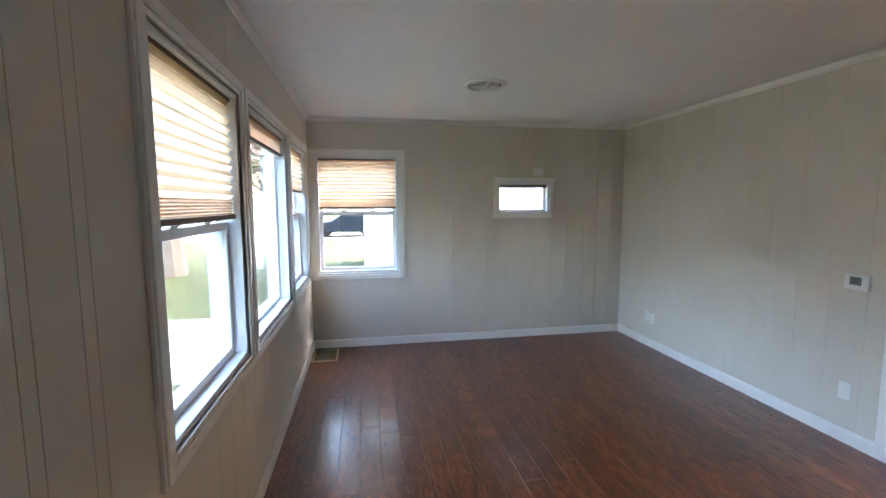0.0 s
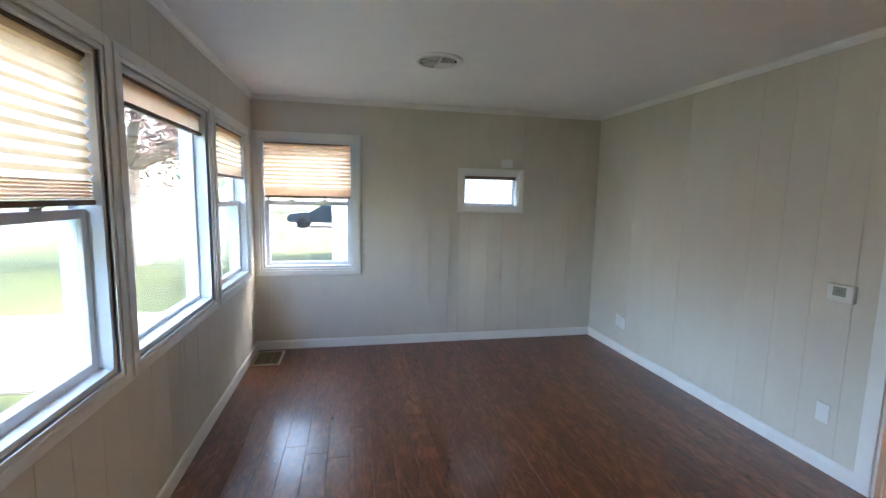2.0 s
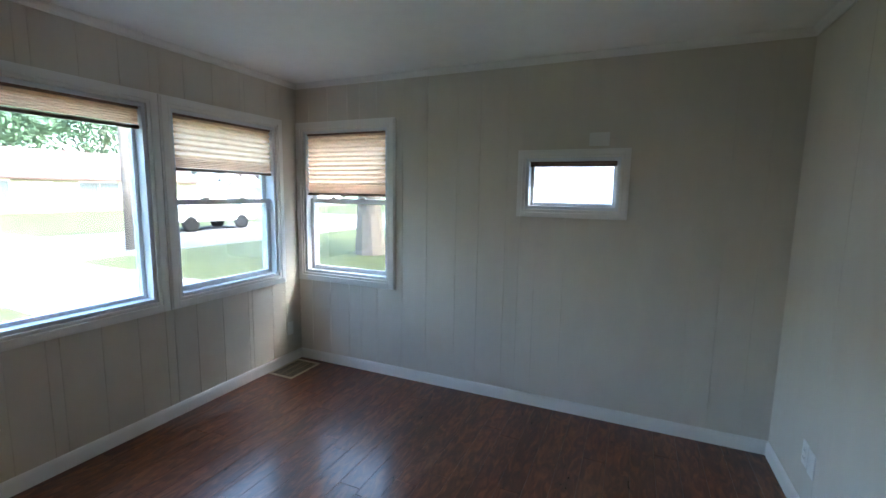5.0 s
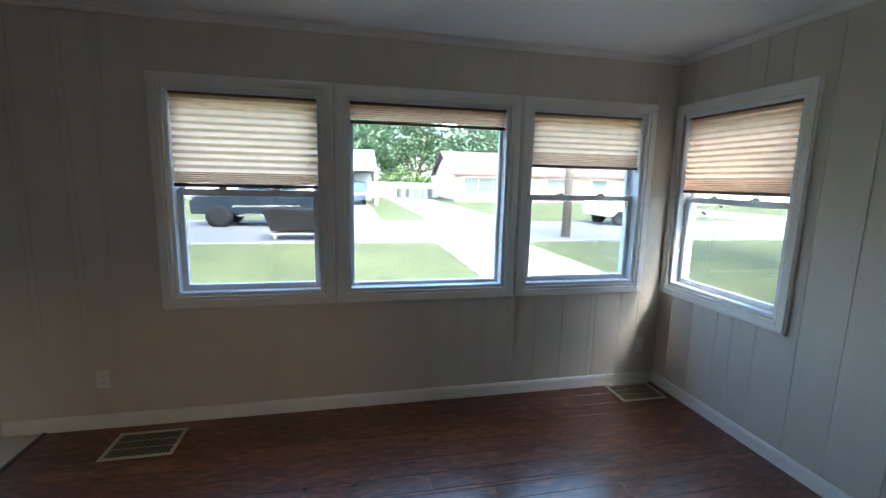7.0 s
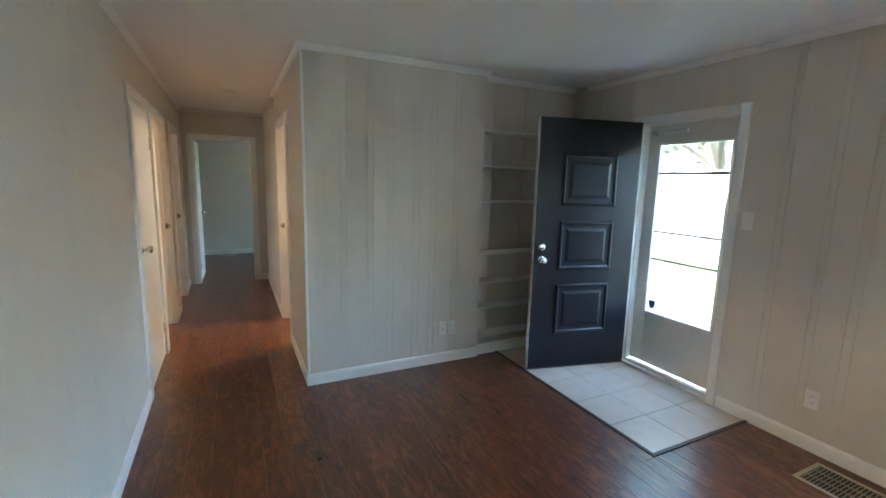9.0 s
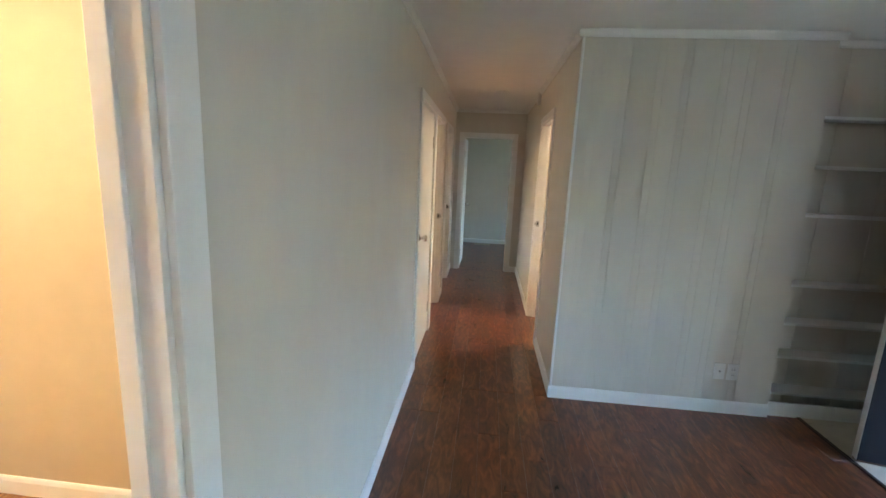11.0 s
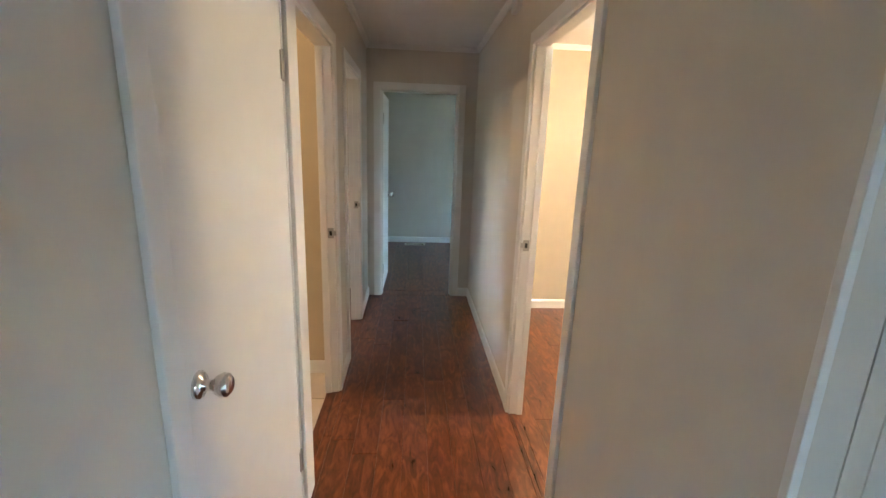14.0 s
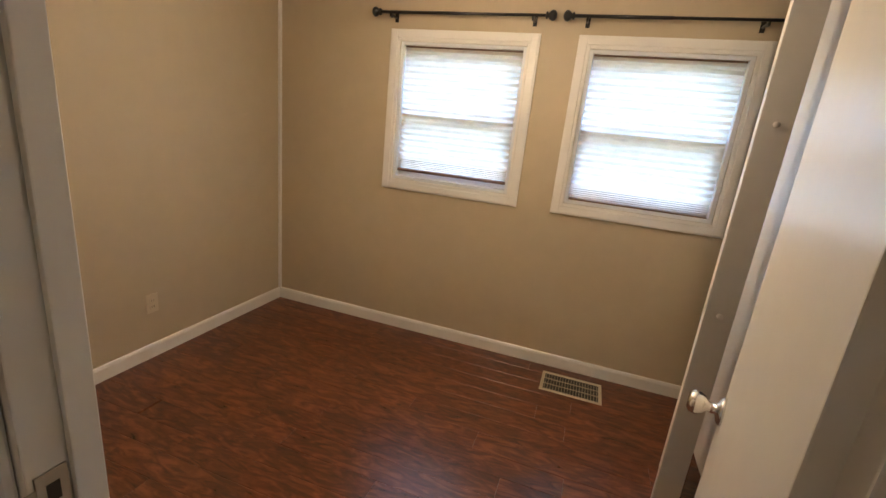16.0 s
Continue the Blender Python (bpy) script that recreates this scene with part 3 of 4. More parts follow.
def flush_door(name, m, width, label, knob_z=0.97, sides=(-1, 1), height=2.02, hinge_y=-0.002):
    """A plain slab door: hinge at local x = 0, faces at y = 0 and 0.035."""
    root = empty(name, m, label, "door")
    boxes("slab", [(0.003, 0, 0.012, width - 0.003, 0.035, height)], TRIM, root, 0.002)
    for s in sides:
        knob(root, width - 0.06, 0.0 if s < 0 else 0.035, knob_z, s)
    boxes("latch_plate", [(width - 0.004, 0.006, knob_z - 0.028, width - 0.0015, 0.029, knob_z + 0.028)], STEEL, root, 0.0006)
    hinges(root, 0.004, hinge_y, (0.25, 1.78))
    return root


f1 = door_frame(1, FRONT, DOOR_O[0], DOOR_O[1], 2.04, 0.16, "white front door frame", cas=0.05, both=False)
boxes("threshold", [(DOOR_O[0] - 0.01, -0.015, -0.002, DOOR_O[1] + 0.02, 0.19, 0.022), (DOOR_O[0] + 0.02, 0.03, 0.022, DOOR_O[1] - 0.02, 0.05, 0.034)], STORM, f1, 0.004)
door_frame(2, EAST, *D1, 2.04, 0.085, "white closet door frame", both=False)
f3 = door_frame(3, EAST, *LD, 2.04, 0.085, "white bathroom door frame", both=False)
strike(f3, LD[1] - 0.016, -1, 1.025)
f4 = door_frame(4, EAST, *LD2, 2.04, 0.085, "white bedroom door frame", both=False)
strike(f4, LD2[1] - 0.016, -1, 1.032)
f5 = door_frame(5, pose(HALL_X, 0, 0, 0, 0, 90), *RD, 2.04, 0.06, "white bedroom door frame", both=False)
strike(f5, RD[0] + 0.016, 1, 1.028)
door_frame(6, pose(0, -3.935, 0, 0, 0, 180), -END_O[1], -END_O[0], 2.04, 0.11, "white door frame at the hall end", both=True)
door_frame(7, EAST, *KIT, 2.0, 0.085, "white cased opening to the kitchen", cas=0.075, both=True)

# closet door in the hall wall: hinge at the far side
flush_door("closet_door", pose(ex(-D1[1]) + 0.038, -D1[1] + 0.018, 0, 0, 0, 90.344), D1[1] - D1[0] - 0.036, "glossy white flush closet door, closed", 1.032, (1,), hinge_y=0.037)
# bedroom door, swung into the bedroom
flush_door("bedroom_door", pose(2.515, RD[1] - 0.012, 0, 0, 0, 164), 0.737, "glossy white flush bedroom door standing open", 0.98)
# door at the hall end, swung into the far room
flush_door("far_room_door", pose(3.478, -4.05, 0, 0, 0, -91), 0.69, "white flush door standing open into the far room", 0.97)


def front_door(m, width, height):
    root = empty("front_door", m, "black painted three-panel front door standing open", "door")
    boxes("slab", [(0, 0, 0.018, width, 0.044, height)], BLACK_DOOR, root, 0.002)
    boxes("edge_strip", [(width, 0.001, 0.018, width + 0.003, 0.043, height)], STORM, root)
    for z0, z1 in ((0.31, 0.73), (0.85, 1.25), (1.37, 1.78)):
        for y, s in ((0.0, -1), (0.044, 1)):
            a, b = 0.20, width - 0.21
            bm = bmesh.new()
            rings = []
            for inset, h in ((0.0, 0.0), (0.008, 0.010), (0.020, 0.012), (0.032, 0.002), (0.060, 0.001), (0.085, 0.009)):
                rings.append([bm.verts.new((x, y + s * h, z)) for x, z in ((a + inset, z0 + inset), (b - inset, z0 + inset), (b - inset, z1 - inset), (a + inset, z1 - inset))])
            for p, q in zip(rings, rings[1:]):
                for k in range(4):
                    bm.faces.new((p[k], p[(k + 1) % 4], q[(k + 1) % 4], q[k]))
            bm.faces.new(rings[-1])
            bmesh.ops.recalc_face_normals(bm, faces=bm.faces[:])
            finish(bm, "door_panel", BLACK_DOOR, root)
    for y, s in ((0.0, -1), (0.044, 1)):
        knob(root, width - 0.065, y, 0.94, s)
        turned("deadbolt", [(0.030, 0), (0.030, 0.012), (0.024, 0.018), (0.010, 0.020)], CHROME, root, pose(width - 0.065, y, 1.04, -90 * s))
    boxes("latch_plate", [(width + 0.0025, 0.008, 0.90, width + 0.0045, 0.036, 0.98), (width + 0.0025, 0.008, 1.01, width + 0.0045, 0.036, 1.07)], STEEL, root)
    boxes("sweep", [(0.002, 0.004, 0.006, width, 0.040, 0.018)], RAIL, root)
    return root


front_door(pose(0.012, 0.448, 0, 0, 0, -12.5), 0.895, 2.045)


def storm_door(m, w):
    root = empty("storm_door", m, "off-white storm door with a tall glass light, closed", "door")
    g0, g1, z0, z1 = 0.115, w - 0.085, 0.49, 1.87
    boxes("leaf", [(0, 0, 0.035, g0, 0.035, 2.03), (g1, 0, 0.035, w, 0.035, 2.03), (g0, 0, z1, g1, 0.035, 2.03), (g0, 0, 0.035, g1, 0.035, z0)], STORM, root, 0.003)
    boxes("bead", [(g0 - 0.012, -0.006, z0 - 0.012, g0, 0.0, z1 + 0.012), (g1, -0.006, z0 - 0.012, g1 + 0.012, 0.0, z1 + 0.012), (g0, -0.006, z1, g1, 0.0, z1 + 0.012), (g0, -0.006, z0 - 0.012, g1, 0.0, z0)], TRIM, root, 0.002)
    p = boxes("pane", [(g0, 0.014, z0, g1, 0.018, z1)], GLASS_SCREEN, root)
    p.visible_shadow = False
    boxes("glazing_bar", [(g0, 0.006, z - h, g1, 0.026, z + h) for z, h in ((1.645, 0.010), (1.17, 0.006), (0.94, 0.006))], RAIL, root, 0.002)
    boxes("sticker", [(g0 + 0.02, 0.0105, z0 + 0.05, g0 + 0.075, 0.0135, z0 + 0.095), (g0 + 0.03, 0.0105, z0 + 0.03, g0 + 0.065, 0.0135, z0 + 0.05)], STICKER, root, 0.001)
    turned("closer_tube", [(0.013, 0.0), (0.016, 0.004), (0.016, 0.20), (0.006, 0.204), (0.006, 0.30)], STORM, root, pose(0.36, -0.035, 1.965, 0, -90, 0))
    boxes("closer_bracket", [(0.05, -0.04, 1.95, 0.075, 0.0, 1.98), (0.30, -0.04, 1.95, 0.33, 0.0, 1.98)], STEEL, root, 0.002)
    return root


storm_door(FRONT @ Matrix.Translation((DOOR_O[0] + 0.018, 0.11, 0)), DOOR_O[1] - DOOR_O[0] - 0.036)


# ---- shelf nook ----
shelf_root = empty("bookshelf", pose(0.05, -0.29, 0), "built-in white shelves in a beige nook, empty", "shelves")
for z in (0.18, 0.44, 0.67, 0.93, 1.38, 1.68, 1.97):
    boxes("shelf", [(0.0, 0.004, z - 0.018, 1.076, 0.145, z)], TRIM, shelf_root, 0.002)
boxes("toe_board", [(0.0, 0.12, 0.0, 1.076, 0.135, 0.10)], TRIM, shelf_root, 0.002)


# ---- fixtures ----
def outlet(m, label="white duplex outlet plate on the wall", mat=PLASTIC, kind="outlet", w=0.072, h=0.115):
    root = empty("wall_outlet", m, label, "outlet", "wall plates")
    boxes("plate", [(-w / 2, -0.006, -h / 2, w / 2, 0, h / 2)], mat, root, 0.0025)
    if kind == "outlet":
        for z in (-0.02, 0.02):
            boxes("socket", [(-0.017, -0.009, z - 0.014, 0.017, -0.005, z + 0.014)], mat, root, 0.002)
            boxes("slot", [(-0.008, -0.0096, z - 0.006, -0.006, -0.0085, z + 0.005), (0.006, -0.0096, z - 0.006, 0.008, -0.0085, z + 0.005)], BLACK, root)
    elif kind == "switch":
        boxes("toggle", [(-0.005, -0.018, -0.004, 0.005, -0.005, 0.012)], mat, root, 0.002)
    elif kind == "jack":
        turned("jack", [(0.006, 0), (0.006, 0.008), (0.003, 0.010)], STEEL, root, pose(0, -0.005, 0, 90), seg=10)
    return root


def on_front(u, z):
    return pose(0, u, z, 0, 0, 90)


SW = pose(0, SOUTH_Y, 0, 0, 0, 180)
outlet(on_front(1.845, 0.315))
outlet(on_front(5.50, 0.31), kind="blank", label="white blank wall plate near the corner")
outlet(on_front(1.36, 1.33), kind="switch", label="white light switch beside the front door")
outlet(SW @ pose(-1.475, 0, 0.30), kind="jack", label="white cable jack plate on the panelled wall")
outlet(SW @ pose(-1.39, 0, 0.30))
outlet(EAST @ pose(-5.10, 0, 0.32))
outlet(EAST @ pose(-5.02, 0, 0.31), kind="blank", label="white blank wall plate")
outlet(EAST @ pose(-3.135, 0, 0.335), kind="blank", label="white blank wall plate near the kitchen opening")
outlet(pose(1.115, -3.61, 0.34, 0, 0, 180), mat=IVORY, label="ivory duplex outlet plate in the bedroom")
outlet(pose(2.505, NORTH_Y, 1.89), kind="blank", w=0.125, h=0.085, label="white blank cover plate above the small window")

thermo = empty("thermostat", EAST @ pose(-3.11, 0, 1.045), "white wall thermostat with a grey display", "thermostat")
boxes("case", [(-0.068, -0.028, -0.048, 0.068, 0, 0.048)], PLASTIC, thermo, 0.006)
boxes("display", [(-0.036, -0.0295, -0.018, 0.030, -0.0275, 0.034)], SCREEN, thermo, 0.0008)
boxes("digit", [(-0.016 + dx, -0.031, -0.004, -0.012 + dx, -0.0292, 0.022) for dx in (0.0, 0.012, 0.024)], BLACK, thermo)
boxes("button", [(-0.03, -0.0298, -0.036, -0.012, -0.0275, -0.028), (0.008, -0.0298, -0.036, 0.026, -0.0275, -0.028)], VINYL, thermo, 0.001)


def floor_vent(m, lx, ly, label, name="floor_vent"):
    root = empty(name, m, label, "vent", "floor registers")
    e = 0.02
    boxes("rim", [(0, 0, 0, e, ly, 0.006), (lx - e, 0, 0, lx, ly, 0.006), (e, 0, 0, lx - e, e, 0.006), (e, ly - e, 0, lx - e, ly, 0.006)], TAN_METAL, root, 0.002)
    boxes("well", [(e, e, 0.0004, lx - e, ly - e, 0.001)], DUCT, root)
    n = int((ly - 2 * e) / 0.017)
    bars = [(e, e + (k + 0.5) * (ly - 2 * e) / n - 0.002, 0.001, lx - e, e + (k + 0.5) * (ly - 2 * e) / n + 0.002, 0.0045) for k in range(n)]
    bars += [(e + q * (lx - 2 * e) - 0.003, e, 0.001, e + q * (lx - 2 * e) + 0.003, ly - e, 0.005) for q in (0.33, 0.66)]
    boxes("louvre", bars, LOUVRE, root)
    return root


floor_vent(pose(0.02, 5.215, 0), 0.25, 0.36, "tan metal floor register in the corner")
floor_vent(pose(0.095, 1.955, 0), 0.265, 0.37, "tan metal floor register under the window wall")
floor_vent(pose(0.10, -1.385, 0), 0.233, 0.375, "tan metal floor register under the bedroom window")
floor_vent(pose(2.98, -6.40, 0), 0.32, 0.12, "brown floor register at the far room wall")

cv = empty("ceiling_vent", pose(1.48, 4.215, CEIL_Z), "round white ceiling air diffuser with louvres", "vent")
turned("rim", [(0.165, 0.0), (0.165, -0.006), (0.150, -0.014), (0.128, -0.016), (0.126, -0.010), (0.126, 0.0)], PLASTIC, cv, seg=40)
turned("throat", [(0.126, -0.004), (0.02, -0.003)], DUCT, cv, seg=32)
for r in (0.035, 0.058, 0.081, 0.104):
    turned("ring", [(r, -0.004), (r + 0.003, -0.012), (r + 0.006, -0.012), (r + 0.003, -0.004)], PLASTIC, cv, seg=32)
boxes("spoke", [(-0.126, -0.007, -0.017, 0.126, 0.007, -0.010), (-0.007, -0.126, -0.017, 0.007, 0.126, -0.010)], PLASTIC, cv, 0.002)

hl = empty("hall_ceiling_plate", pose(3.0, -2.353, CEIL_Z), "round white cover plate on the hall ceiling", "plate")
turned("cover", [(0.075, 0.0), (0.075, -0.006), (0.066, -0.012), (0.01, -0.013)], PLASTIC, hl, seg=32)
chime = empty("smoke_alarm", pose(HALL_X, -2.31, 2.355, 0, 0, 90), "white smoke alarm high on the hall wall", "alarm")
boxes("case", [(-0.07, -0.035, -0.055, 0.07, 0, 0.055)], PLASTIC, chime, 0.008)
boxes("grille", [(-0.05, -0.037, z, 0.05, -0.0345, z + 0.004) for z in (-0.03, -0.018, -0.006, 0.006)], VINYL, chime)


# ---- bedroom things ----
def curtain_rod(u0, u1):
    root = empty("curtain_rod", pose(0.09, 0, 2.17), "black metal curtain rod with round finials", "curtain rod", "rods over the bedroom windows")
    turned("rod", [(0.0095, u0), (0.0095, (u0 + u1) / 2), (0.008, (u0 + u1) / 2 + 0.004), (0.008, u1)], BLACK, root, pose(0, 0, 0, -90), seg=14)
    fin = [(0.010, 0.0), (0.020, 0.004), (0.020, 0.010), (0.010, 0.014), (0.022, 0.024), (0.030, 0.038), (0.026, 0.052), (0.012, 0.062)]
    turned("finial", fin, BLACK, root, pose(0, u1, 0, -90), seg=18)
    turned("finial", fin, BLACK, root, pose(0, u0, 0, 90), seg=18)
    for u in (u0 + 0.07, u1 - 0.07):
        boxes("bracket", [(-0.09, u - 0.012, -0.04, -0.085, u + 0.012, 0.02), (-0.09, u - 0.005, -0.02, 0.0, u + 0.005, -0.010), (-0.014, u - 0.006, -0.03, 0.014, u + 0.006, -0.009)], BLACK, root, 0.0015)
    return root


curtain_rod(-2.755, -1.72)
curtain_rod(-1.56, -0.56)
fan = empty("ceiling_fan", pose(1.26, -1.87, CEIL_Z), "white ceiling fan with lit frosted glass shades", "ceiling fan")
turned("canopy", [(0.075, 0.0), (0.075, -0.02), (0.03, -0.05), (0.014, -0.055), (0.014, -0.12)], PLASTIC, fan)
turned("motor", [(0.05, -0.12), (0.11, -0.14), (0.115, -0.20), (0.06, -0.24), (0.05, -0.27)], PLASTIC, fan)
GLOW = glowing("lit_frosted_glass", (1.0, 0.72, 0.42), 1.5)
for k in range(3):
    a = radians(120 * k + 25)
    mm = pose(0.085 * math.cos(a), 0.085 * math.sin(a), -0.25) @ Matrix.Rotation(a, 4, "Z") @ pose(0, 0, 0, 0, 155, 0)
    turned("shade", [(0.018, 0.0), (0.03, 0.02), (0.048, 0.06), (0.058, 0.10), (0.05, 0.105)], GLOW, fan, mm)
for k in range(5):
    mm = Matrix.Rotation(radians(72 * k + 40), 4, "Z") @ pose(0, 0, -0.165, 9)
    boxes("blade", [(0.19, -0.055, -0.004, 0.60, 0.055, 0.004), (0.10, -0.02, -0.004, 0.20, 0.02, 0.004)], TRIM, fan, 0.002, mm)
for y, l in ((0.0, 0.17), (0.08, 0.15)):
    turned("pull_chain", [(0.0018, -0.27), (0.0018, -0.27 - l), (0.008, -0.275 - l), (0.009, -0.30 - l), (0.003, -0.31 - l)], PLASTIC, fan, pose(0, y, 0), seg=8)

closet = empty("closet_front", pose(1.03, -0.822, 0), "cream painted closet front, dark panel as shade in its gap", "closet")
boxes("jamb_board", [(0.0, 0.0, 0.0, 0.022, 0.10, CEIL_Z), (-0.30, 0.08, 0.0, 0.0, 0.10, CEIL_Z), (-0.86, 0.27, 0.0, -0.28, 0.29, CEIL_Z)], TRIM, closet, 0.003)
# dark sheet in place of the shade inside the open closet
boxes("closet_gap_shade", [(-0.6, 0.40, 0.01, 1.42, 0.42, CEIL_Z)], CABINET, closet, 0.002)
for z in (0.93, 1.62):
    turned("peg", [(0.009, 0), (0.010, 0.012), (0.004, 0.014)], PLASTIC, closet, pose(0.022, 0.05, z, 0, 90), seg=10)

# ---- kitchen, seen through the opening ----
base = empty("kitchen_cabinet", pose(3.70, 2.95, 0), "dark brown base cabinet with a tan counter top", "cabinet")
boxes("body", [(0.0, 0.0, 0.10, 0.45, 1.1, 0.88), (0.0, 0.0, 0.0, 0.38, 1.1, 0.10)], CABINET, base, 0.003)
boxes("counter_top", [(0.0, -0.03, 0.88, 0.50, 1.1, 0.92)], COUNTER, base, 0.008)
boxes("toe_trim", [(0.0, -0.012, 0.0, 0.38, 0.0, 0.035)], TRIM, base, 0.002)
up = empty("wall_cabinet", pose(3.70, 3.28, 1.42), "dark brown wall cabinet", "cabinet")
boxes("body", [(0.0, 0.0, 0.0, 0.33, 0.80, 0.98)], CABINET, up, 0.003)
boxes("cabinet_door", [(0.332, 0.01, 0.01, 0.350, 0.395, 0.97), (0.332, 0.405, 0.01, 0.350, 0.79, 0.97)], CABINET, up, 0.004)
fr = empty("refrigerator", pose(5.35, 4.05, 0), "glossy black refrigerator with two doors", "refrigerator")
boxes("body", [(0, 0.06, 0.03, 0.72, 0.76, 1.70)], BLACK, fr, 0.008)
boxes("fridge_door", [(0, 0, 0.06, 0.72, 0.055, 1.15), (0, 0, 1.165, 0.72, 0.055, 1.70)], BLACK, fr, 0.012)
boxes("handle", [(0.05, -0.04, 0.6, 0.075, -0.02, 1.1), (0.05, -0.04, 1.22, 0.075, -0.02, 1.55)], CHROME, fr, 0.006)
lampk = empty("kitchen_ceiling_light", pose(5.0, 2.6, CEIL_Z), "lit glass ceiling light in the kitchen", "ceiling light")
turned("shade", [(0.05, 0), (0.14, -0.03), (0.15, -0.06), (0.09, -0.10), (0.01, -0.115)], GLOW, lampk)

# ---- outdoors ----
G = -0.46
ground = tagged(boxes("ground", [(-400, -400, G - 0.3, 400, 400, G)], GRASS), "green summer lawn with dry patches", "lawn", kind="structure")
road = tagged(boxes("road", [(-17.9, -300, G - 0.2, -11.0, 300, G + 0.012)], ASPHALT), "sun-bleached grey residential street", "road", kind="structure")
kerb = tagged(boxes("kerb", [(-11.0, -300, G - 0.2, -10.85, 300, G + 0.035), (-18.05, -300, G - 0.2, -17.9, 300, G + 0.035)], CONCRETE, None, 0.01), "low pale concrete kerbs", "kerb", kind="structure")


def slab_row(name, label, x0, x1, y0, y1, nx, ny):
    root = tagged(boxes(name, [(x0, y0, G - 0.2, x1, y1, G + 0.008)], JOINT), label, "driveway", kind="structure")
    dx, dy = (x1 - x0) / nx, (y1 - y0) / ny
    for i in range(nx):
        for j in range(ny):
            boxes("slab", [(x0 + i * dx + 0.02, y0 + j * dy + 0.02, G, x0 + (i + 1) * dx - 0.02, y0 + (j + 1) * dy - 0.02, G + 0.022)], CONCRETE, root, 0.006)


slab_row("driveway", "cracked pale concrete driveway slabs", -10.85, 3.0, 6.0, 9.0, 5, 2)
slab_row("driveway", "pale concrete driveway across the street", -48.0, -18.05, 7.2, 11.6, 7, 2)
slab_row("driveway", "pale concrete driveway of the garage", -33.0, -18.05, 1.6, 4.8, 4, 1)
slab_row("path", "pale concrete walk before the door", -2.2, -0.3, 0.2, 1.6, 2, 1)


def lap_wall(parent, u0, u1, z0, z1, m, mat, step=0.13):
    """Overlapping siding boards on a wall, local u along, w = 0 outside face towards -w."""
    n = int((z1 - z0) / step)
    bm = bmesh.new()
    for k in range(n):
        a, b = z0 + k * step, z0 + (k + 1) * step
        v = [bm.verts.new(m @ Vector(p)) for p in ((u0, -0.022, a), (u1, -0.022, a), (u1, -0.002, b), (u0, -0.002, b), (u0, 0, a), (u1, 0, a))]
        bm.faces.new((v[0], v[1], v[2], v[3])), bm.faces.new((v[4], v[5], v[1], v[0]))
    return tagged(finish(bm, "siding", mat, parent), kind="stuff")


def far_window(parent, m, u0, u1, z0, z1, lights=1):
    boxes("window", [(u0, -0.035, z0, u1, -0.015, z1)], FAR_GLASS, parent, 0, m)
    bars = [(u0 - 0.07, -0.06, z0 - 0.07, u0, -0.01, z1 + 0.07), (u1, -0.06, z0 - 0.07, u1 + 0.07, -0.01, z1 + 0.07), (u0, -0.06, z1, u1, -0.01, z1 + 0.07), (u0, -0.06, z0 - 0.07, u1, -0.01, z0)]
    bars += [(u0 + (u1 - u0) * k / lights - 0.03, -0.055, z0, u0 + (u1 - u0) * k / lights + 0.03, -0.012, z1) for k in range(1, lights)]
    boxes("window_frame", bars, TRIM if lights == 1 else STEEL, parent, 0, m)


def house(x_face, y0, y1, depth, eave, ridge, mat, roof_mat, label, gable_mat=None, windows=(), doors=()):
    """A house whose long face looks to +x; ridge along y."""
    root = empty("house", pose(x_face, (y0 + y1) / 2, G), label, "house", "houses across the street")
    h = (y1 - y0) / 2
    m = pose(0, 0, 0, 0, 0, 90)  # u = y, w = -x
    boxes("wall", [(-depth, -h, 0, 0, h, eave)], mat, root)
    lap_wall(root, -h, h, 0.25, eave, m, mat)
    boxes("foundation", [(-depth - 0.02, -h - 0.02, 0, 0.03, h + 0.02, 0.25)], CONCRETE, root)
    for s in (-1, 1):
        pts = [(-depth, eave), (0, eave), (-depth / 2, ridge)]
        prism("gable", pts, 0.15, gable_mat or mat, root, pose(0, h - 0.15 if s > 0 else -h, 0))
    lap_wall(root, 0, depth, 0.25, eave, pose(-depth, -h - 0.003, 0), gable_mat or mat)
    o = 0.5
    k = (ridge - eave) / (depth / 2)
    prism("roof", [(o, eave - o * k), (-depth / 2, ridge), (-depth - o, eave - o * k), (-depth - o, eave - o * k + 0.16), (-depth / 2, ridge + 0.16), (o, eave - o * k + 0.16)], 2 * h + 1.0, roof_mat, root, pose(0, -h - 0.5, 0))
    for u0, u1, z0, z1, n in windows:
        far_window(root, m, u0, u1, z0, z1, n)
    for u0, u1 in doors:
        boxes("door", [(u0, -0.05, 0.3, u1, -0.012, 2.35)], TRIM, root, 0.01, m)
        boxes("door_light", [(u0 + 0.2, -0.058, 1.4, u1 - 0.2, -0.051, 2.1)], FAR_GLASS, root, 0, m)
    return root


